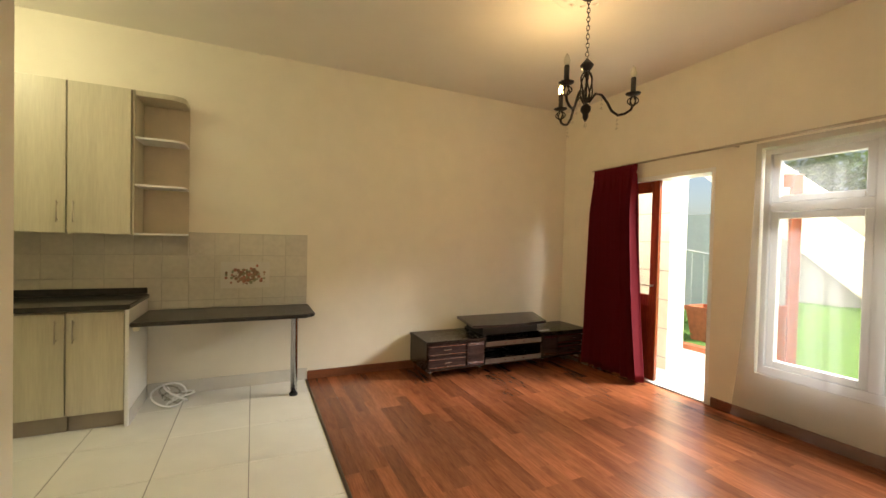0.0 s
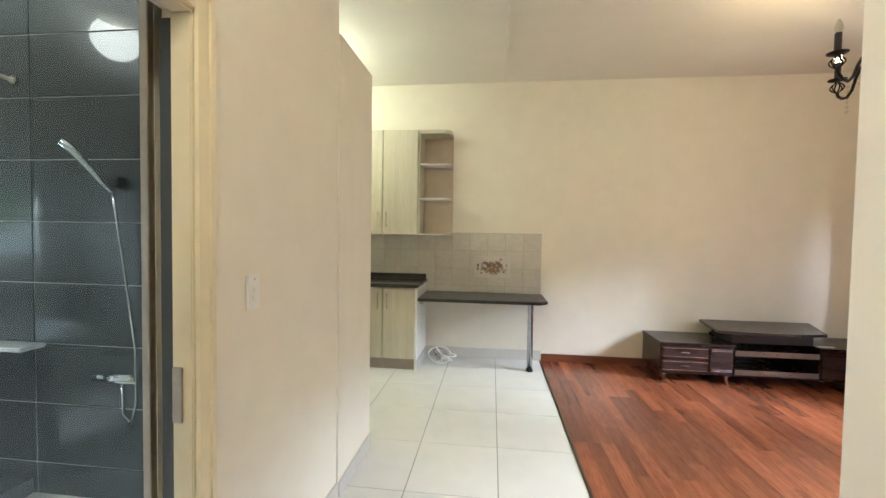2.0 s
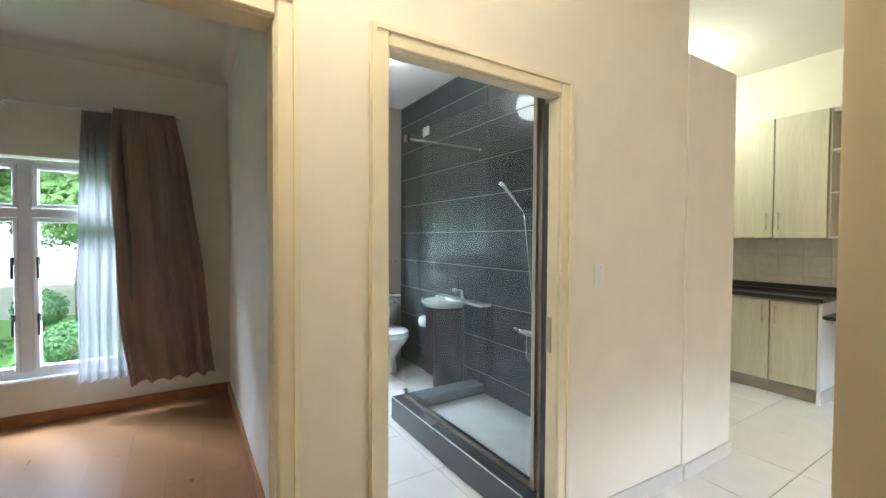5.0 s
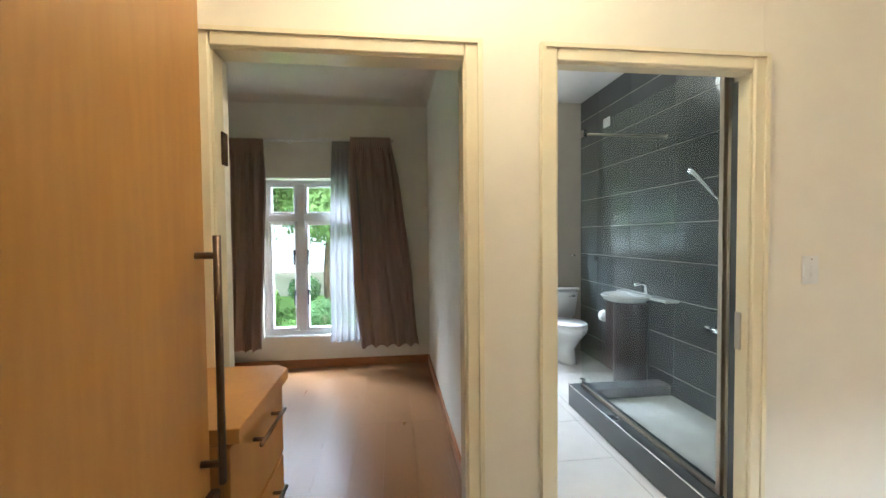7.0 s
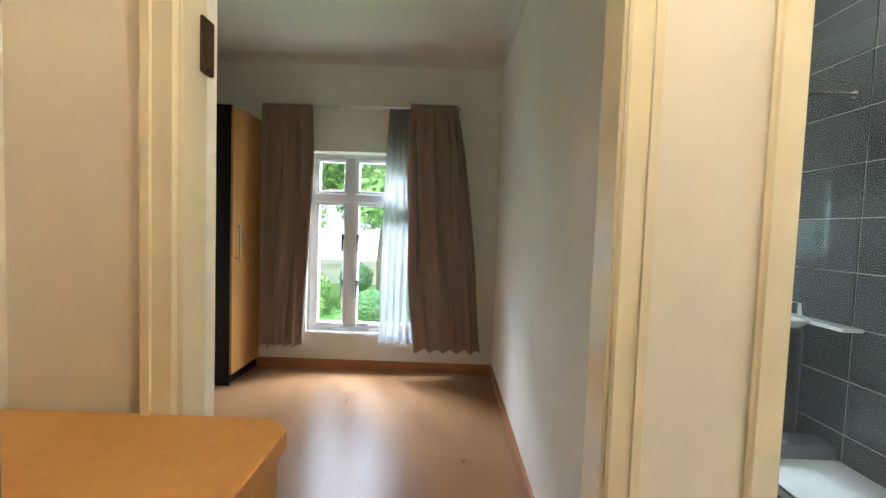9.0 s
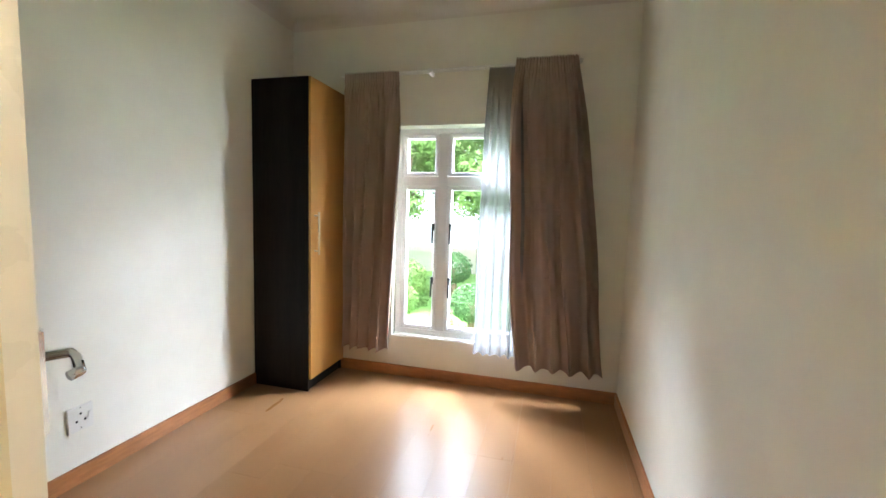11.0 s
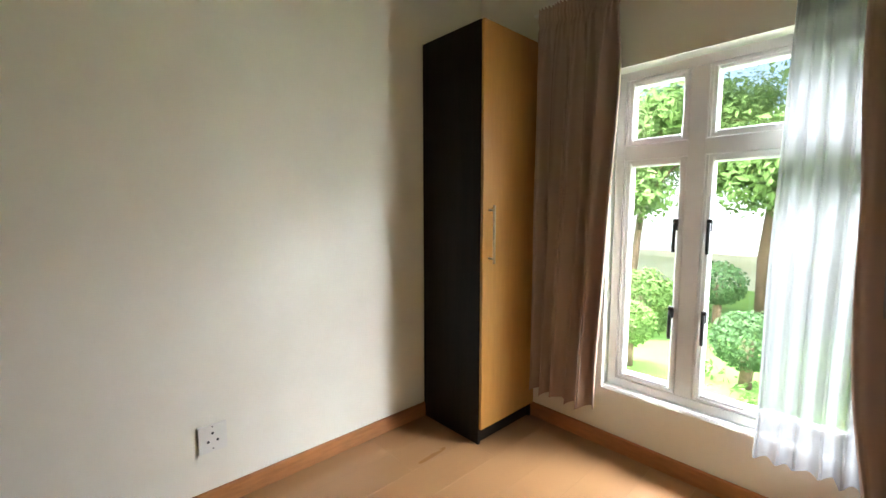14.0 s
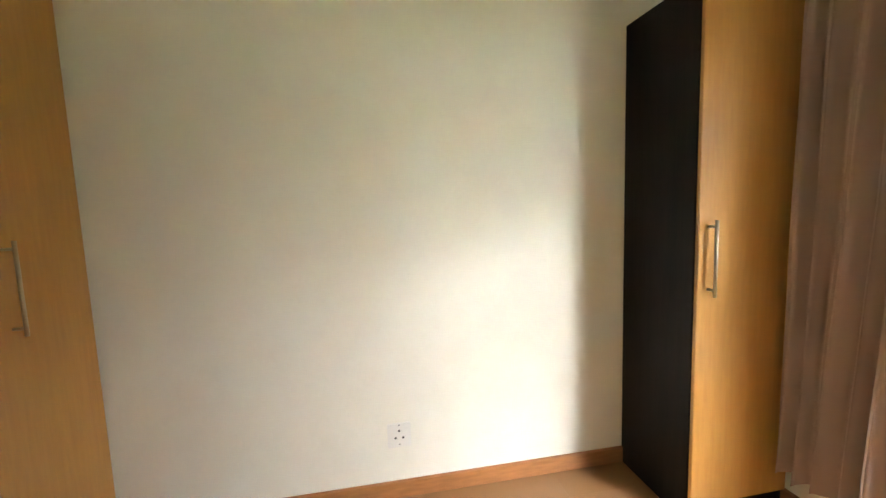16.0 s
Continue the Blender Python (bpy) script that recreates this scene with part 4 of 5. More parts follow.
TY = TILEY - 0.011
st = thing("shower_set", (-1.62, TY, 0), "chrome shower mixer with hand shower and hose", "shower")
part("mixer_body", tube([(-0.11, -0.045, 0.71), (0.11, -0.045, 0.71)], 0.024, 14), CHROME, st, "", True)
part("mixer_lever", block(-0.02, 0.02, -0.13, -0.06, 0.735, 0.75, 0.004), CHROME, st)
for x in (-0.075, 0.075):
    part("inlet", tube([(x, 0.0, 0.71), (x, -0.045, 0.71)], 0.02, 14), CHROME, st, "", True)
part("wall_bracket", block(-0.02, 0.02, -0.05, 0.0, 1.60, 1.65, 0.004), BLACK, st)
part("hand_shower", tube([(0.0, -0.055, 1.58), (-0.05, -0.09, 1.66), (-0.12, -0.13, 1.76), (-0.15, -0.15, 1.79)], 0.015, 12, taper=1.3), CHROME, st, "", True)
hz = [(0.0, -0.055, 1.58), (0.02, -0.045, 1.40), (0.06, -0.04, 1.10), (0.10, -0.045, 0.85), (0.115, -0.06, 0.62), (0.09, -0.06, 0.50), (0.05, -0.06, 0.55), (0.03, -0.045, 0.69)]
part("hose", tube(hz, 0.007, 8), CHROME, st, "silver shower hose", True)
sd = thing("soap_dish", (-1.60, TY, 0.83), "small glass soap dish on the tiled wall", "soap dish")
part("tray", block(-0.06, 0.06, -0.09, -0.002, 0.0, 0.012, 0.004), PLASTICFILM, sd)

vn = thing("vanity_unit", (-2.50, TY, 0.0), "dark plum vanity cabinet with white basin", "vanity")
part("cabinet", block(-0.28, -0.02, -0.20, -0.002, 0.12, 0.78, 0.004), VANITY, vn)
part("column", lathe([(0.13, 0.08), (0.135, 0.10), (0.135, 0.76), (0.12, 0.78)], 28, (0.08, -0.17, 0)), VANITY, vn, "", True)
bm = lathe([(0.10, 0.785), (0.17, 0.80), (0.20, 0.835), (0.205, 0.85), (0.18, 0.85), (0.13, 0.82), (0.02, 0.805)], 32, (0.08, -0.215, 0))
part("basin", bm, CERAMIC, vn, "white ceramic basin", True)
part("ledge", block(-0.24, 0.46, -0.12, -0.002, 0.828, 0.848, 0.006), CERAMIC, vn)
part("tap", tube([(0.12, -0.06, 0.85), (0.12, -0.06, 0.93), (0.12, -0.10, 0.945), (0.12, -0.16, 0.93)], 0.014, 12), CHROME, vn, "", True)

to = thing("toilet", (BX, 1.31, 0), "white ceramic close-coupled toilet with closed lid", "toilet")
bm = bmesh.new()
cuboid(bm, 0.02, 0.20, -0.225, 0.225, 0.42, 0.74)
for v in bm.verts:
    if v.co.z < 0.5:
        v.co.y *= 0.86
        v.co.x = 0.02 + (v.co.x - 0.02) * 0.85
bmesh.ops.bevel(bm, geom=list(bm.edges), offset=0.025, segments=4, affect="EDGES")
part("cistern", bm, CERAMIC, to, "", True)
part("cistern_lid", block(0.012, 0.21, -0.235, 0.235, 0.735, 0.765, 0.012), CERAMIC, to, "", True)
fl = part("flush_lever", tube([(0.205, 0.16, 0.68), (0.23, 0.16, 0.68), (0.23, 0.10, 0.675)], 0.008, 10), CHROME, to, "", True)
bm = bmesh.new()
rings = []
for z, cx, rx, ry in ((0.0, 0.34, 0.17, 0.11), (0.04, 0.34, 0.155, 0.10), (0.16, 0.36, 0.12, 0.085), (0.27, 0.40, 0.18, 0.13), (0.35, 0.43, 0.23, 0.17), (0.39, 0.43, 0.24, 0.18), (0.40, 0.43, 0.235, 0.175)):
    rings.append([bm.verts.new((cx + rx * math.cos(a), ry * math.sin(a), z)) for a in [2 * math.pi * i / 28 for i in range(28)]])
for a, b in zip(rings, rings[1:]):
    for i in range(28):
        bm.faces.new((a[i], a[(i + 1) % 28], b[(i + 1) % 28], b[i]))
bm.faces.new(rings[0][::-1]), bm.faces.new(rings[-1])
part("bowl", bm, CERAMIC, to, "", True)
for nm, z0, z1, k in (("seat", 0.402, 0.420, 1.0), ("lid", 0.422, 0.440, 0.985)):
    bm = bmesh.new()
    rings = [[bm.verts.new((0.42 + s * k * 0.245 * math.cos(a), s * k * 0.185 * math.sin(a), z)) for a in [2 * math.pi * i / 28 for i in range(28)]] for z, s in ((z0, 0.97), (z0 + 0.004, 1.0), (z1 - 0.005, 1.0), (z1, 0.94))]
    for a, b in zip(rings, rings[1:]):
        for i in range(28):
            bm.faces.new((a[i], a[(i + 1) % 28], b[(i + 1) % 28], b[i]))
    bm.faces.new(rings[0][::-1]), bm.faces.new(rings[-1])
    part(nm, bm, CERAMIC, to, "", True)
part("back_deck", block(0.05, 0.27, -0.16, 0.16, 0.38, 0.42, 0.012), CERAMIC, to, "", True)

rh = thing("toilet_roll_holder", (-2.98, TY, 0.56), "chrome toilet roll holder with a white roll", "toilet roll holder")
part("bracket", tube([(-0.075, -0.002, 0.05), (-0.075, -0.07, 0.05), (-0.075, -0.075, 0.0), (0.06, -0.075, 0.0)], 0.007, 10), CHROME, rh, "", True)
part("flap", block(-0.08, 0.06, -0.115, -0.01, 0.06, 0.064, 0.001), CHROME, rh)
bm = bmesh.new()
lathe([(0.055, -0.05), (0.055, 0.05)], 26, (0, -0.085, -0.01), bm, "x")
part("paper_roll", bm, PAPER, rh, "white paper roll", True)
vt = thing("wall_vent", (-3.12, TY, 2.48), "small white plastic vent plate on the tiles", "vent")
part("plate", block(-0.06, 0.06, -0.012, -0.001, -0.045, 0.045, 0.003), PLASTIC, vt)
bw = window_frame("window_bathroom", BX, 0.20, 1.24, 1.13, 1.97, 1.80, (0.78,), 0.08, "small white casement window with frosted daylight")
bw.location.x = BX - 0.06
bl = thing("window_blind", (BX + 0.03, 0, 0), "grey venetian blind half raised over the window", "blind")
part("headrail", block(0.0, 0.04, 0.16, 1.28, 1.99, 2.03, 0.004), TAUPE, bl)
for k in range(10):
    part("slat", block(0.0, 0.038, 0.18, 1.26, 1.70 + 0.029 * k, 1.704 + 0.029 * k, 0.001), TAUPE, bl)
part("bottom_rail", block(0.0, 0.04, 0.18, 1.26, 1.672, 1.688, 0.003), TAUPE, bl)
ph = thing("wall_hook", (BX, 1.52, 1.12), "small chrome hook on the taupe wall", "hook")
part("hook", tube([(0.001, 0, 0), (0.03, 0, 0), (0.045, 0.04, 0.0)], 0.008), CHROME, ph, "", True)

# ---- bedroom ----
wd = thing("wardrobe", (-3.30, -2.49, 0), "narrow tall wardrobe with black-brown sides and beech door", "wardrobe")
part("side_panel", block(0.222, 0.24, -0.235, 0.215, 0.0, 2.2, 0.002), WENGE, wd, "black-brown side panel")
part("side_panel", block(-0.24, -0.222, -0.235, 0.215, 0.0, 2.2, 0.002), WENGE, wd)
part("top_panel", block(-0.221, 0.221, -0.235, 0.215, 2.18, 2.2, 0.002), WENGE, wd)
part("back_panel", block(-0.221, 0.221, -0.235, -0.22, 0.0, 2.179, 0.002), WENGE, wd)
part("plinth", block(-0.221, 0.221, 0.185, 0.20, 0.0, 0.085, 0.002), WENGE, wd)
d = part("door", block(-0.238, 0.238, 0.217, 0.235, 0.09, 2.198, 0.002), BEECH, wd, "smooth beech veneer door")
bm = tube([(0.19, 0.27, 0.99), (0.19, 0.27, 1.29)], 0.007, 10)
for z in (1.015, 1.265):
    tube([(0.19, 0.235, z), (0.19, 0.27, z)], 0.006, 8, bm)
part("bar_handle", bm, NICKEL, d, "brushed metal bar handle", True)

cl = thing("built_in_closet", (-0.70, -2.17, 0), "built-in closet with beech doors and bar handles", "closet")
part("carcass", blocks((0.02, 0.54, -0.55, -0.53, 0.0, 2.355), (0.02, 0.54, 0.52, 0.54, 0.0, 2.355), (0.02, 0.54, -0.53, 0.52, 2.33, 2.355)), BEECH, cl)
for y0, y1, hy in ((-0.545, -0.003, -0.06), (0.003, 0.54, 0.06)):
    d = part("door", block(0.0, 0.018, y0, y1, 0.06, 2.35, 0.002), BEECH, cl)
    hy = y0 + 0.37 if y0 < -0.3 else y1 - 0.37
    bm = tube([(-0.035, hy, 1.02), (-0.035, hy, 1.32)], 0.006, 10)
    for z in (1.045, 1.295):
        tube([(0, hy, z), (-0.035, hy, z)], 0.005, 8, bm)
    part("bar_handle", bm, NICKEL, d, "brushed metal bar handle", True)

leaf = thing("door_bedroom", (DX - 0.10, -1.118, 0), "white painted bedroom door standing wide open", "door", kind="structure", turn=150)
part("door_leaf", block(-0.04, 0.0, 0.0, 0.645, 0.012, 2.0, 0.003), DOOR_PAINT, leaf)
for sx in (1, -1):
    x = 0.0 if sx > 0 else -0.04
    xs = sorted((x, x + sx * 0.010))
    pl2 = part("handle_plate", block(*xs, 0.58, 0.62, 0.84, 1.06, 0.004), CHROME, leaf, "chrome handle plate")
    part("lever", tube([(x, 0.60, 1.0), (x + sx * 0.05, 0.60, 1.0), (x + sx * 0.055, 0.555, 1.0), (x + sx * 0.055, 0.48, 0.995), (x + sx * 0.04, 0.47, 0.992)], 0.010, 12), CHROME, pl2, "chrome lever", True)

so = thing("wall_socket", (-1.895, BEDY0, 0.312), "white plastic three-pin wall socket with switch", "socket")
part("plate", block(-0.055, 0.055, 0.001, 0.011, -0.06, 0.06, 0.003), PLASTIC, so)
for x, z in ((0.0, 0.022), (0.018, -0.012), (-0.018, -0.012)):
    part("pin_hole", lathe([(0.0055, 0.0105), (0.0055, 0.0118)], 10, (x, 0, z), None, "y"), BLACK, so)
part("rocker", block(-0.042, -0.028, 0.0112, 0.016, -0.012, 0.020, 0.002), PLASTIC, so)
for z in (-0.045, 0.05):
    part("screw", lathe([(0.003, 0.0105), (0.003, 0.0118)], 8, (0, 0, z), None, "y"), BLACK, so)

window_frame("window_bedroom", WX - 0.05, -1.83, -0.83, 0.335, 1.945, 1.55, (-1.465,), 0.09, "white painted four-light casement window", handles=((-1.535, 1.14), (-1.395, 1.14), (-1.535, 0.72), (-1.395, 0.72)))
curtain("bedroom_curtain", "mauve-brown pleated curtain gathered beside the window", TAUPECURTAIN, "x", -3.45, -2.21, -1.775, -2.23, -1.85, 0.22, 2.33, 5, 0.046, 7, group="bedroom curtains")
curtain("bedroom_curtain", "mauve-brown pleated curtain gathered beside the window, hem flared", TAUPECURTAIN, "x", -3.445, -0.93, -0.53, -0.86, -0.27, 0.22, 2.36, 5, 0.048, 9, wiggle=0.045, group="bedroom curtains")
curtain("sheer_curtain", "white voile curtain pushed to one side", SHEER, "x", -3.505, -1.12, -0.84, -1.17, -0.80, 0.27, 2.33, 6, 0.018, 11)
r2 = thing("curtain_rail", (WX + 0.09, 0, 2.32), "thin white double curtain rail", "curtain rail")
for dx in (0.0, -0.045):
    part("rod", tube([(dx, -2.25, 0), (dx, -0.5, 0.02)], 0.007), WHITE_PAINT, r2, "", True)
for y in (-2.2, -1.55, -0.6):
    part("bracket", block(-0.088, 0.006, y - 0.012, y + 0.012, -0.012, 0.024, 0.002), WHITE_PAINT, r2)
bs = thing("ceiling_spotlight", (-2.32, -1.50, BEDCEIL), "small white ceiling spotlight fitting, unlit", "spotlight")
part("base", lathe([(0.05, -0.02), (0.055, -0.001)], 20), PLASTIC, bs, "", True)
for s in (-1, 1):
    h = part("spot_head", lathe([(0.022, -0.09), (0.036, -0.08), (0.030, -0.03), (0.012, -0.021)], 16, (0.0, 0.055 * s, 0)), PLASTIC, bs, "", True)
    part("lens", lathe([(0.021, -0.094), (0.021, -0.0905)], 14, (0.0, 0.055 * s, 0)), NICKEL, h)

# ---- outside ----
structure("ground", blocks((-400, 400, -400, 400, -0.40, -0.28)), LAWN, "mown green lawn", "ground")


def foliage(bm, center, radius, count, size, seed, squash=1.0, hollow=0.75):
    rnd = random.Random(seed)
    for _ in range(count):
        v = Vector((rnd.gauss(0, 1), rnd.gauss(0, 1), rnd.gauss(0, 1))).normalized()
        r = radius * rnd.uniform(hollow, 1.03) * (1 + 0.16 * noise.noise(v * 2.2 + Vector((seed, 0, 0))))
        p = Vector(center) + Vector((v.x * r, v.y * r, v.z * r * squash))
        n = (v + Vector((rnd.uniform(-1, 1), rnd.uniform(-1, 1), rnd.uniform(-0.4, 1)))).normalized()
        a = n.orthogonal().normalized()
        a.rotate(Matrix.Rotation(rnd.uniform(0, 6.28), 3, n))
        b = n.cross(a)
        s = size * rnd.uniform(0.6, 1.3)
        bm.faces.new([bm.verts.new(q) for q in (p - a * s, p - b * s * 0.45 + n * s * 0.1, p + a * s, p + b * s * 0.45 + n * s * 0.1)])


def topiary(x, y, z, r, trunk, seed, mat):
    t = thing("topiary", (x, y, -0.28), "clipped round topiary bush on a short trunk", "bush", "topiary bushes")
    part("trunk", tube([(0, 0, 0), (0.02, 0.01, trunk * 0.5), (0, 0, z + 0.28)], 0.05, 8), BARK, t, "", True)
    bm = bmesh.new()
    foliage(bm, (0, 0, z + 0.28), r, 2600, r * 0.085, seed, 0.9, 0.80)
    part("crown", bm, mat, t)
    return t


def tree(x, y, h, crown, seed, mat):
    rnd = random.Random(seed)
    t = thing("tree", (x, y, -0.28), "leafy garden tree with a slim brown trunk", "tree", "garden trees")
    top = Vector((rnd.uniform(-0.2, 0.2), rnd.uniform(-0.2, 0.2), h * 0.62))
    part("trunk", tube([(0, 0, 0), (0.03, -0.02, h * 0.2), (top.x * 0.6, top.y * 0.4, h * 0.42), top], h * 0.022, 10, taper=0.55), BARK, t, "", True)
    bm = bmesh.new()
    for k in range(9):
        a = k * 2.4
        end = Vector((math.cos(a) * crown * rnd.uniform(0.4, 0.8), math.sin(a) * crown * rnd.uniform(0.4, 0.8), h * rnd.uniform(0.50, 0.96)))
        start = top * rnd.uniform(0.62, 1.0)
        limb = tube([start, start.lerp(end, 0.5) + Vector((0, 0, 0.12)), end], h * 0.009, 6, taper=0.4)
        part("limb", limb, BARK, t, "", True)
        foliage(bm, end, crown * rnd.uniform(0.42, 0.62), 1500, 0.055, seed * 31 + k, 0.8, 0.2)
    part("crown", bm, mat, t)
    return t


topiary(-5.54, -2.52, 0.16, 0.24, 0.3, 1, LEAF)
topiary(-6.8, -2.9, 0.2, 0.36, 0.4, 2, LEAF)
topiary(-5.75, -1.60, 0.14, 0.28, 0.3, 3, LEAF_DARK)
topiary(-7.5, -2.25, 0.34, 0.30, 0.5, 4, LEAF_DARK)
topiary(-6.2, -0.75, 0.15, 0.30, 0.3, 5, LEAF)
tree(-7.7, -3.36, 3.1, 1.05, 5, LEAF)
tree(-8.8, -2.0, 4.1, 1.45, 6, LEAF)
tree(-8.3, -0.3, 3.9, 1.4, 9, LEAF)
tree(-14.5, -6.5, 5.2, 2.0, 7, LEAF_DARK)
tree(-14.0, -2.5, 4.6, 1.8, 8, LEAF)
gw = structure("backdrop_garden_wall", blocks((-11.2, -11.0, -14, 12, -0.28, 0.24), (-11.28, -10.92, -14, 12, 0.242, 0.38)), RENDERED, "cream rendered garden wall with flat coping", "wall")
# added glowing panel, whites out the distance and lights the bedroom side
structure("backdrop_haze_glow", blocks((-17.2, -17.0, -40, 26, -0.28, 4.2)), HAZE_GLOW, "glowing backdrop panel standing in for the bright distance beyond the garden", "backdrop")
bed = tagged(new("flower_bed"), "low leafy ground cover with small bright leaves", "ground cover", kind="stuff")
bm = bmesh.new()
rnd = random.Random(12)
for k in range(60):
    foliage(bm, (rnd.uniform(-8.2, -5.2), rnd.uniform(-4, 1.2), -0.2), rnd.uniform(0.15, 0.3), 60, 0.035, 100 + k, 0.6, 0.3)
part("leaves", bm, LEAF, bed)["kind"] = "stuff"

# garden side
bm = bmesh.new()
prof = [(5.3, -0.3), (5.3, -0.22), (5.9, 0.05), (6.55, 0.70), (7.4, 0.78), (7.4, -0.3)]
rows = []
for k in range(13):
    y = -4.0 + 7.3 * k / 12
    rows.append([bm.verts.new((x + 0.06 * math.sin(k * 1.7 + x), y, z + (0.03 * math.sin(k * 2.3 + x) if z > -0.25 else 0))) for x, z in prof])
for a, b in zip(rows, rows[1:]):
    for i in range(6):
        bm.faces.new((a[i], a[(i + 1) % 6], b[(i + 1) % 6], b[i]))
bm.faces.new(rows[0]), bm.faces.new(rows[-1][::-1])
structure("ground_bank", bm, LAWN, "sloping green lawn bank in the garden", "ground")
pot = thing("plant_pot", (7.7, 5.05, -0.28), "terracotta square plant pot beside the path", "pot")
bm = bmesh.new()
ring = [[bm.verts.new((s * a, s * b, zz)) for a, b in ((-1, -1), (1, -1), (1, 1), (-1, 1))] for s, zz in ((0.17, 0.0), (0.235, 0.54), (0.26, 0.545), (0.26, 0.62), (0.22, 0.62), (0.21, 0.52))]
for a, b in zip(ring, ring[1:]):
    for i in range(4):
        bm.faces.new((a[i], a[(i + 1) % 4], b[(i + 1) % 4], b[i]))
bm.faces.new(ring[0][::-1]), bm.faces.new(ring[-1])
part("body", bm, TERRACOTTA, pot)
structure("pavement_patio", blocks((LX + 0.2, 6.1, 2.0, 4.6, -0.28, -0.12)), CONCRETE, "pale concrete patio slab", "pavement")
structure("kerb_garden", blocks((6.1, 6.25, 2.0, 7.5, -0.28, -0.05)), TERRACOTTA, "low red brick garden edging", "kerb")
structure("wall_outside_pier", blocks((4.85, 5.15, 3.74, 4.4, -0.28, 3.3)), RENDERED, "cream block pier outside the door", "wall")
for k in range(9):
    bar("trim_pier_%d" % (k + 1), TILEGROUT, "mortar joint on the block pier", 4.846, 5.154, 3.736, 4.404, 0.02 + 0.36 * k, 0.032 + 0.36 * k, bevel=0.001)
stair = thing("outside_stair", (6.6, 0.8, -0.28), "cream outside staircase with solid sloping side", "staircase")
bm = bmesh.new()
prof = [(0.0, 0.0), (0.0, 0.25), (3.6, 3.4), (4.4, 3.4), (4.4, 3.0), (3.9, 3.0), (0.5, 0.0)]
for x in (0.0, 1.1):
    lo = [bm.verts.new((x, y, z)) for y, z in prof]
    hi = [bm.verts.new((x + 0.12, y, z)) for y, z in prof]
    bm.faces.new(lo), bm.faces.new(hi[::-1])
    for i in range(len(prof)):
        bm.faces.new((lo[i], lo[(i + 1) % 7], hi[(i + 1) % 7], hi[i]))
part("stringer", bm, RENDERED, stair)
for k in range(17):
    part("step", block(0.121, 1.099, 0.25 + 0.21 * k, 0.53 + 0.21 * k, 0.12 + 0.184 * k, 0.17 + 0.184 * k, 0.004), CONCRETE, stair)
bm = bmesh.new()
prof = [(2.0, -0.28), (2.0, 0.30), (3.7, 1.80), (3.7, -0.28)]
lo = [bm.verts.new((6.74, y, z)) for y, z in prof]
hi = [bm.verts.new((7.60, y, z)) for y, z in prof]
bm.faces.new(lo), bm.faces.new(hi[::-1])
for i in range(4):
    bm.faces.new((lo[i], lo[(i + 1) % 4], hi[(i + 1) % 4], hi[i]))
structure("wall_under_stair", bm, SHADED_RENDER, "rendered infill wall under the outside stair, shade put into its grey colour", "wall")
structure("wall_neighbour_white", blocks((11.2, 11.4, -8.0, 22, -0.28, 2.3)), WHITE_PAINT, "white painted neighbouring wall", "wall")
gr = thing("garden_railing", (9.3, 7.4, -0.28), "white steel garden railing", "railing")
part("top_rail", tube([(0, -1.6, 1.5), (0, 1.6, 2.0)], 0.025), WHITE_PAINT, gr)
for k in range(12):
    y = -1.5 + 0.27 * k
    part("baluster", tube([(0, y, 0.0), (0, y, 1.5 + 0.5 * (y + 1.6) / 3.2)], 0.012, 6), WHITE_PAINT, gr)
bm = bmesh.new()
sh2 = tagged(new("garden_plants"), "low leafy green plants along the lawn edge", "plants", kind="stuff")
for k in range(40):
    foliage(bm, (rnd.uniform(6.6, 8.8), rnd.uniform(1.0, 9.0), -0.15), rnd.uniform(0.2, 0.38), 70, 0.05, 300 + k, 0.7, 0.3)
part("leaves", bm, LEAF, sh2)["kind"] = "stuff"
tree(10.2, 3.3, 4.4, 1.4, 15, LEAF)

# ---- small pieces of floors and walls ----
MESHES = {}


def piece(name, parent, size, at, mat, bevel=0.0015):
    """A box piece that shares its mesh with all pieces of its size."""
    key = (mat.name, *[round(s, 4) for s in size])
    if key not in MESHES:
        me = bpy.data.meshes.new(name)
        bm = bmesh.new()
        x, y, z = [s / 2 for s in size]
        cuboid(bm, -x, x, -y, y, -z, z)
        top = [e for e in bm.edges]
        bmesh.ops.bevel(bm, geom=top, offset=min(bevel, min(size) * 0.3), segments=1, affect="EDGES")
        bm.to_mesh(me)
        bm.free()
        me.materials.append(mat)
        MESHES[key] = me
    ob = new(name, MESHES[key])
    ob.location = at
    ob.parent = parent
    return ob


def lay(name, parent, mat, x0, x1, y0, y1, ox, oy, dx, dy, gap, top=0.0, deep=0.008):
    """Tiles on a grid through (ox, oy), cut at the edges of the area."""
    i = math.floor((x0 - ox) / dx)
    while ox + i * dx < x1 - 1e-6:
        a, b = max(x0, ox + i * dx), min(x1, ox + (i + 1) * dx)
        j = math.floor((y0 - oy) / dy)
        while oy + j * dy < y1 - 1e-6:
            c, d = max(y0, oy + j * dy), min(y1, oy + (j + 1) * dy)
            if b - a > 0.03 and d - c > 0.03:
                piece(name, parent, (b - a - gap, d - c - gap, deep), ((a + b) / 2, (c + d) / 2, top - deep / 2), mat)
            j += 1
        i += 1


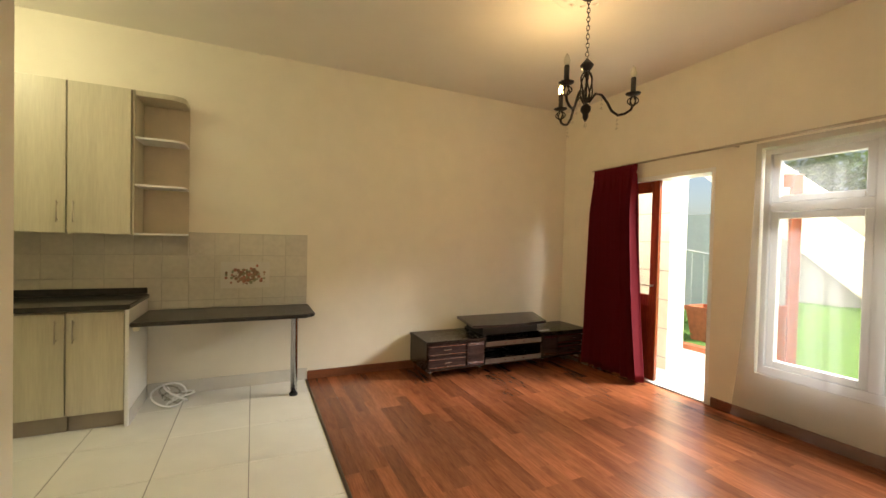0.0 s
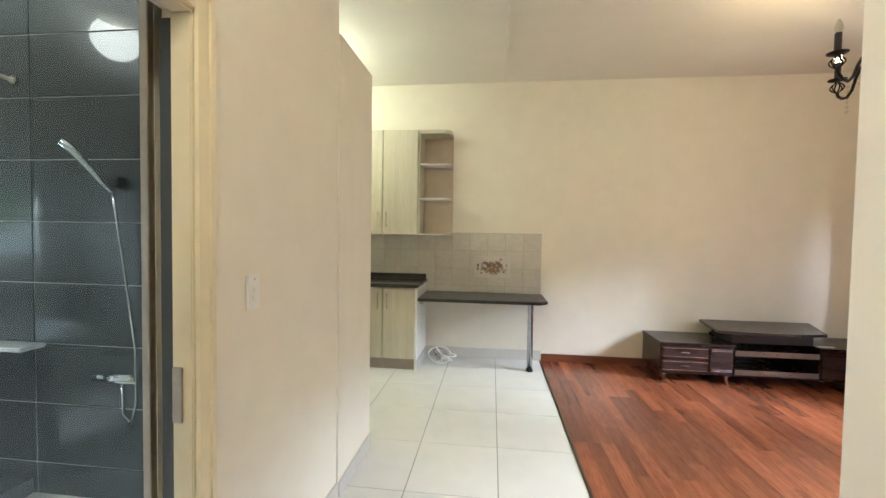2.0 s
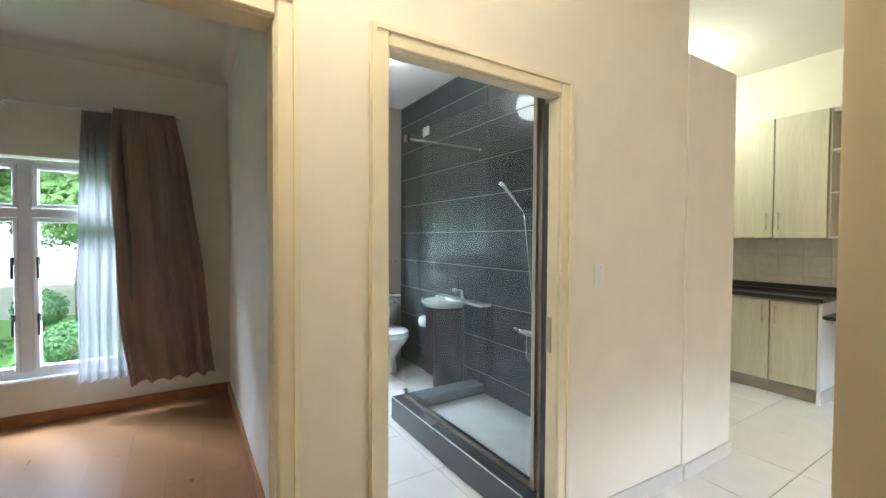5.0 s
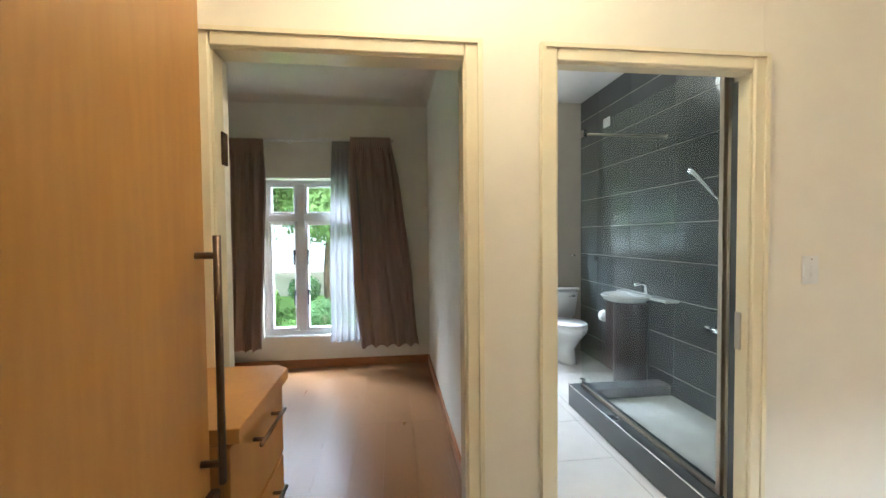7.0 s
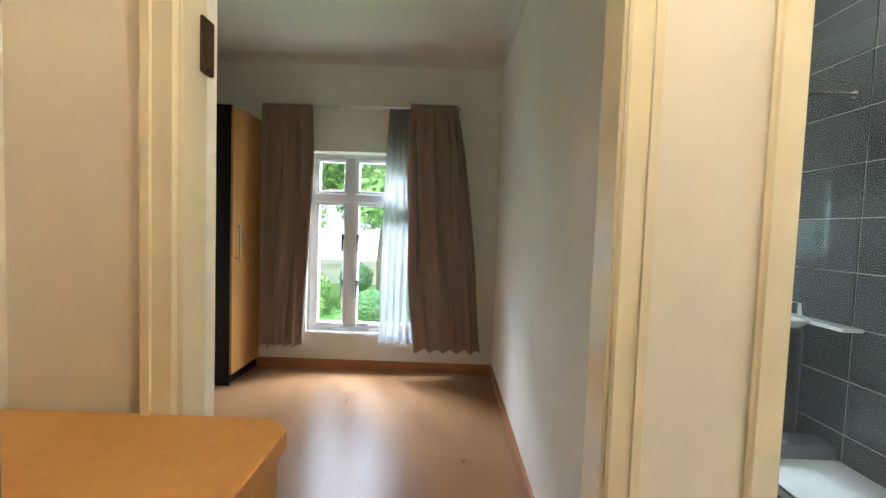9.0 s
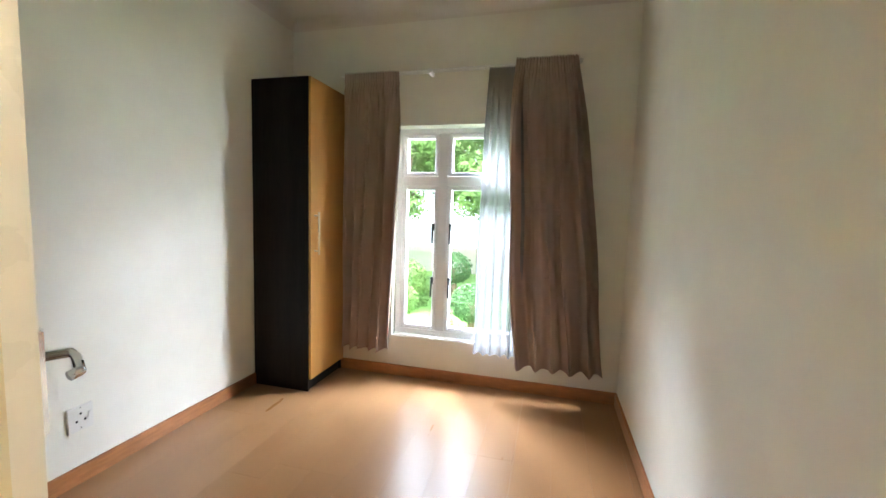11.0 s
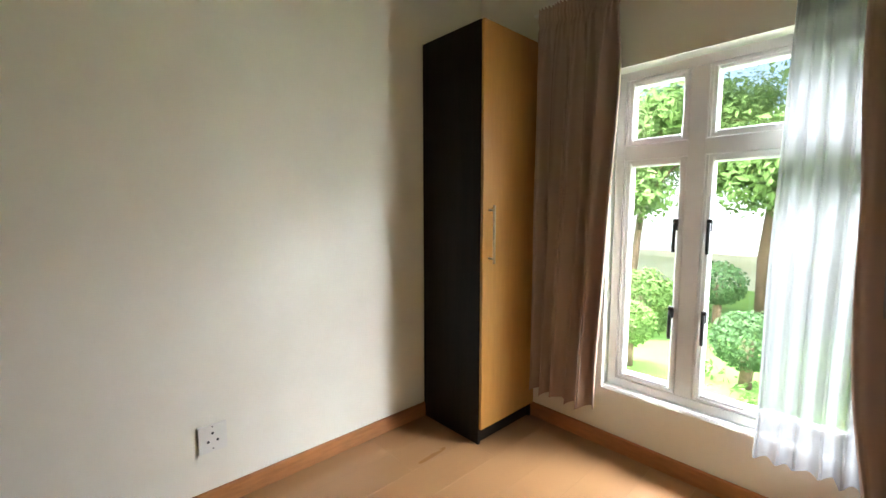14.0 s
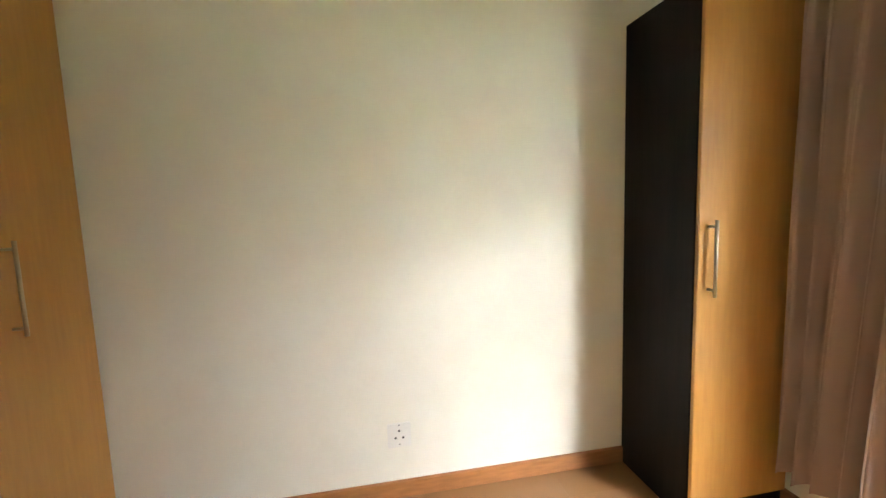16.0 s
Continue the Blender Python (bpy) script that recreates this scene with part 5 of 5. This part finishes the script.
lay("tile", floor_kitchen, FLOORTILE, -2.6, 0.672, 1.77, KY, 0.178, 2.586, 0.513, 0.54, 0.005)
lay("tile", floor_kitchen, FLOORTILE, DX, 0.672, -1.5, 1.77, 0.178, 2.586, 0.513, 0.54, 0.005)
lay("tile", floor_bathroom, BATHFLOOR, BX, DX - 0.12, -0.02, 0.862, -1.0, 0.3, 0.5, 0.5, 0.004)
lay("tile", floor_bathroom, BATHFLOOR, BX, -2.29, 0.862, TILEY - 0.012, -1.0, 0.3, 0.5, 0.5, 0.004)


def boards(parent, mat, x0, x1, y0, y1, wide, along, seed, length=1.2):
    rnd = random.Random(seed)
    u0, u1, v0, v1 = (x0, x1, y0, y1) if along == "y" else (y0, y1, x0, x1)
    u = u0
    while u < u1 - 0.005:
        w = min(wide, u1 - u)
        v = v0 - rnd.choice((0.0, 0.3, 0.6, 0.9)) * length
        while v < v1:
            a, b = max(v, v0), min(v + length, v1)
            if b - a > 0.02:
                size = (w - 0.0005, b - a - 0.0005, 0.008) if along == "y" else (b - a - 0.0005, w - 0.0005, 0.008)
                c = (u + w / 2, (a + b) / 2, -0.004) if along == "y" else ((a + b) / 2, u + w / 2, -0.004)
                piece("plank", parent, size, c, mat, 0.0002)
            v += length
        u += w


boards(floor_living, MERBAU, 0.692, LX, 0.27, KY, 0.095, "y", 2, 0.62)
boards(floor_bedroom, BEECH_FLOOR, WX, DX - 0.12, BEDY0, BEDY1, 0.195, "x", 3, 1.28)

# charcoal tiles on the bathroom walls
tiled = bpy.data.objects["wall_bathroom_tiled"]
xs = [BX, -3.32, -2.72, -2.12, -1.52, -0.92, DX - 0.12]
zs = [0.0, 0.24] + [0.24 + 0.3 * k for k in range(1, 9)] + [BATHCEIL]
for a, b in zip(xs, xs[1:]):
    for c, d in zip(zs, zs[1:]):
        piece("tile", tiled, (b - a - 0.005, 0.005, d - c - 0.005), ((a + b) / 2, TILEY - 0.0025, (c + d) / 2), DARKTILE)
side = structure("wall_shower_side", blocks((DX - 0.127, DX - 0.1205, 0.955, TILEY - 0.012, 0.09, BATHCEIL)), LIGHTGROUT, "shower end wall clad in charcoal tiles", "wall")
for c, d in zip(zs, zs[1:]):
    for a, b in ((0.957, 1.25), (1.25, TILEY - 0.014)):
        piece("tile", side, (0.008, b - a - 0.004, d - c - 0.004), (DX - 0.131, (a + b) / 2, (c + d) / 2), DARKTILE)

bar("trim_shower_reveal", DARKTILE, "charcoal tile lining the door reveal", DX - 0.10, DX - 0.061, 0.948, 0.9585, 0.0, 2.0, bevel=0.002)
# beige tiles behind the worktops
splash = structure("wall_splashback", blocks((-1.95, 0.67, KY - 0.006, KY - 0.001, 0.76, 1.432)), TILEGROUT, "splashback of square beige wall tiles", "wall")
x = 0.67
while x > -1.9:
    for c, d in ((0.762, 0.83), (0.83, 1.03), (1.03, 1.23), (1.23, 1.43)):
        piece("tile", splash, (0.197, 0.006, d - c - 0.003), (x - 0.1, KY - 0.0075, (c + d) / 2), WALLTILE)
    x -= 0.2
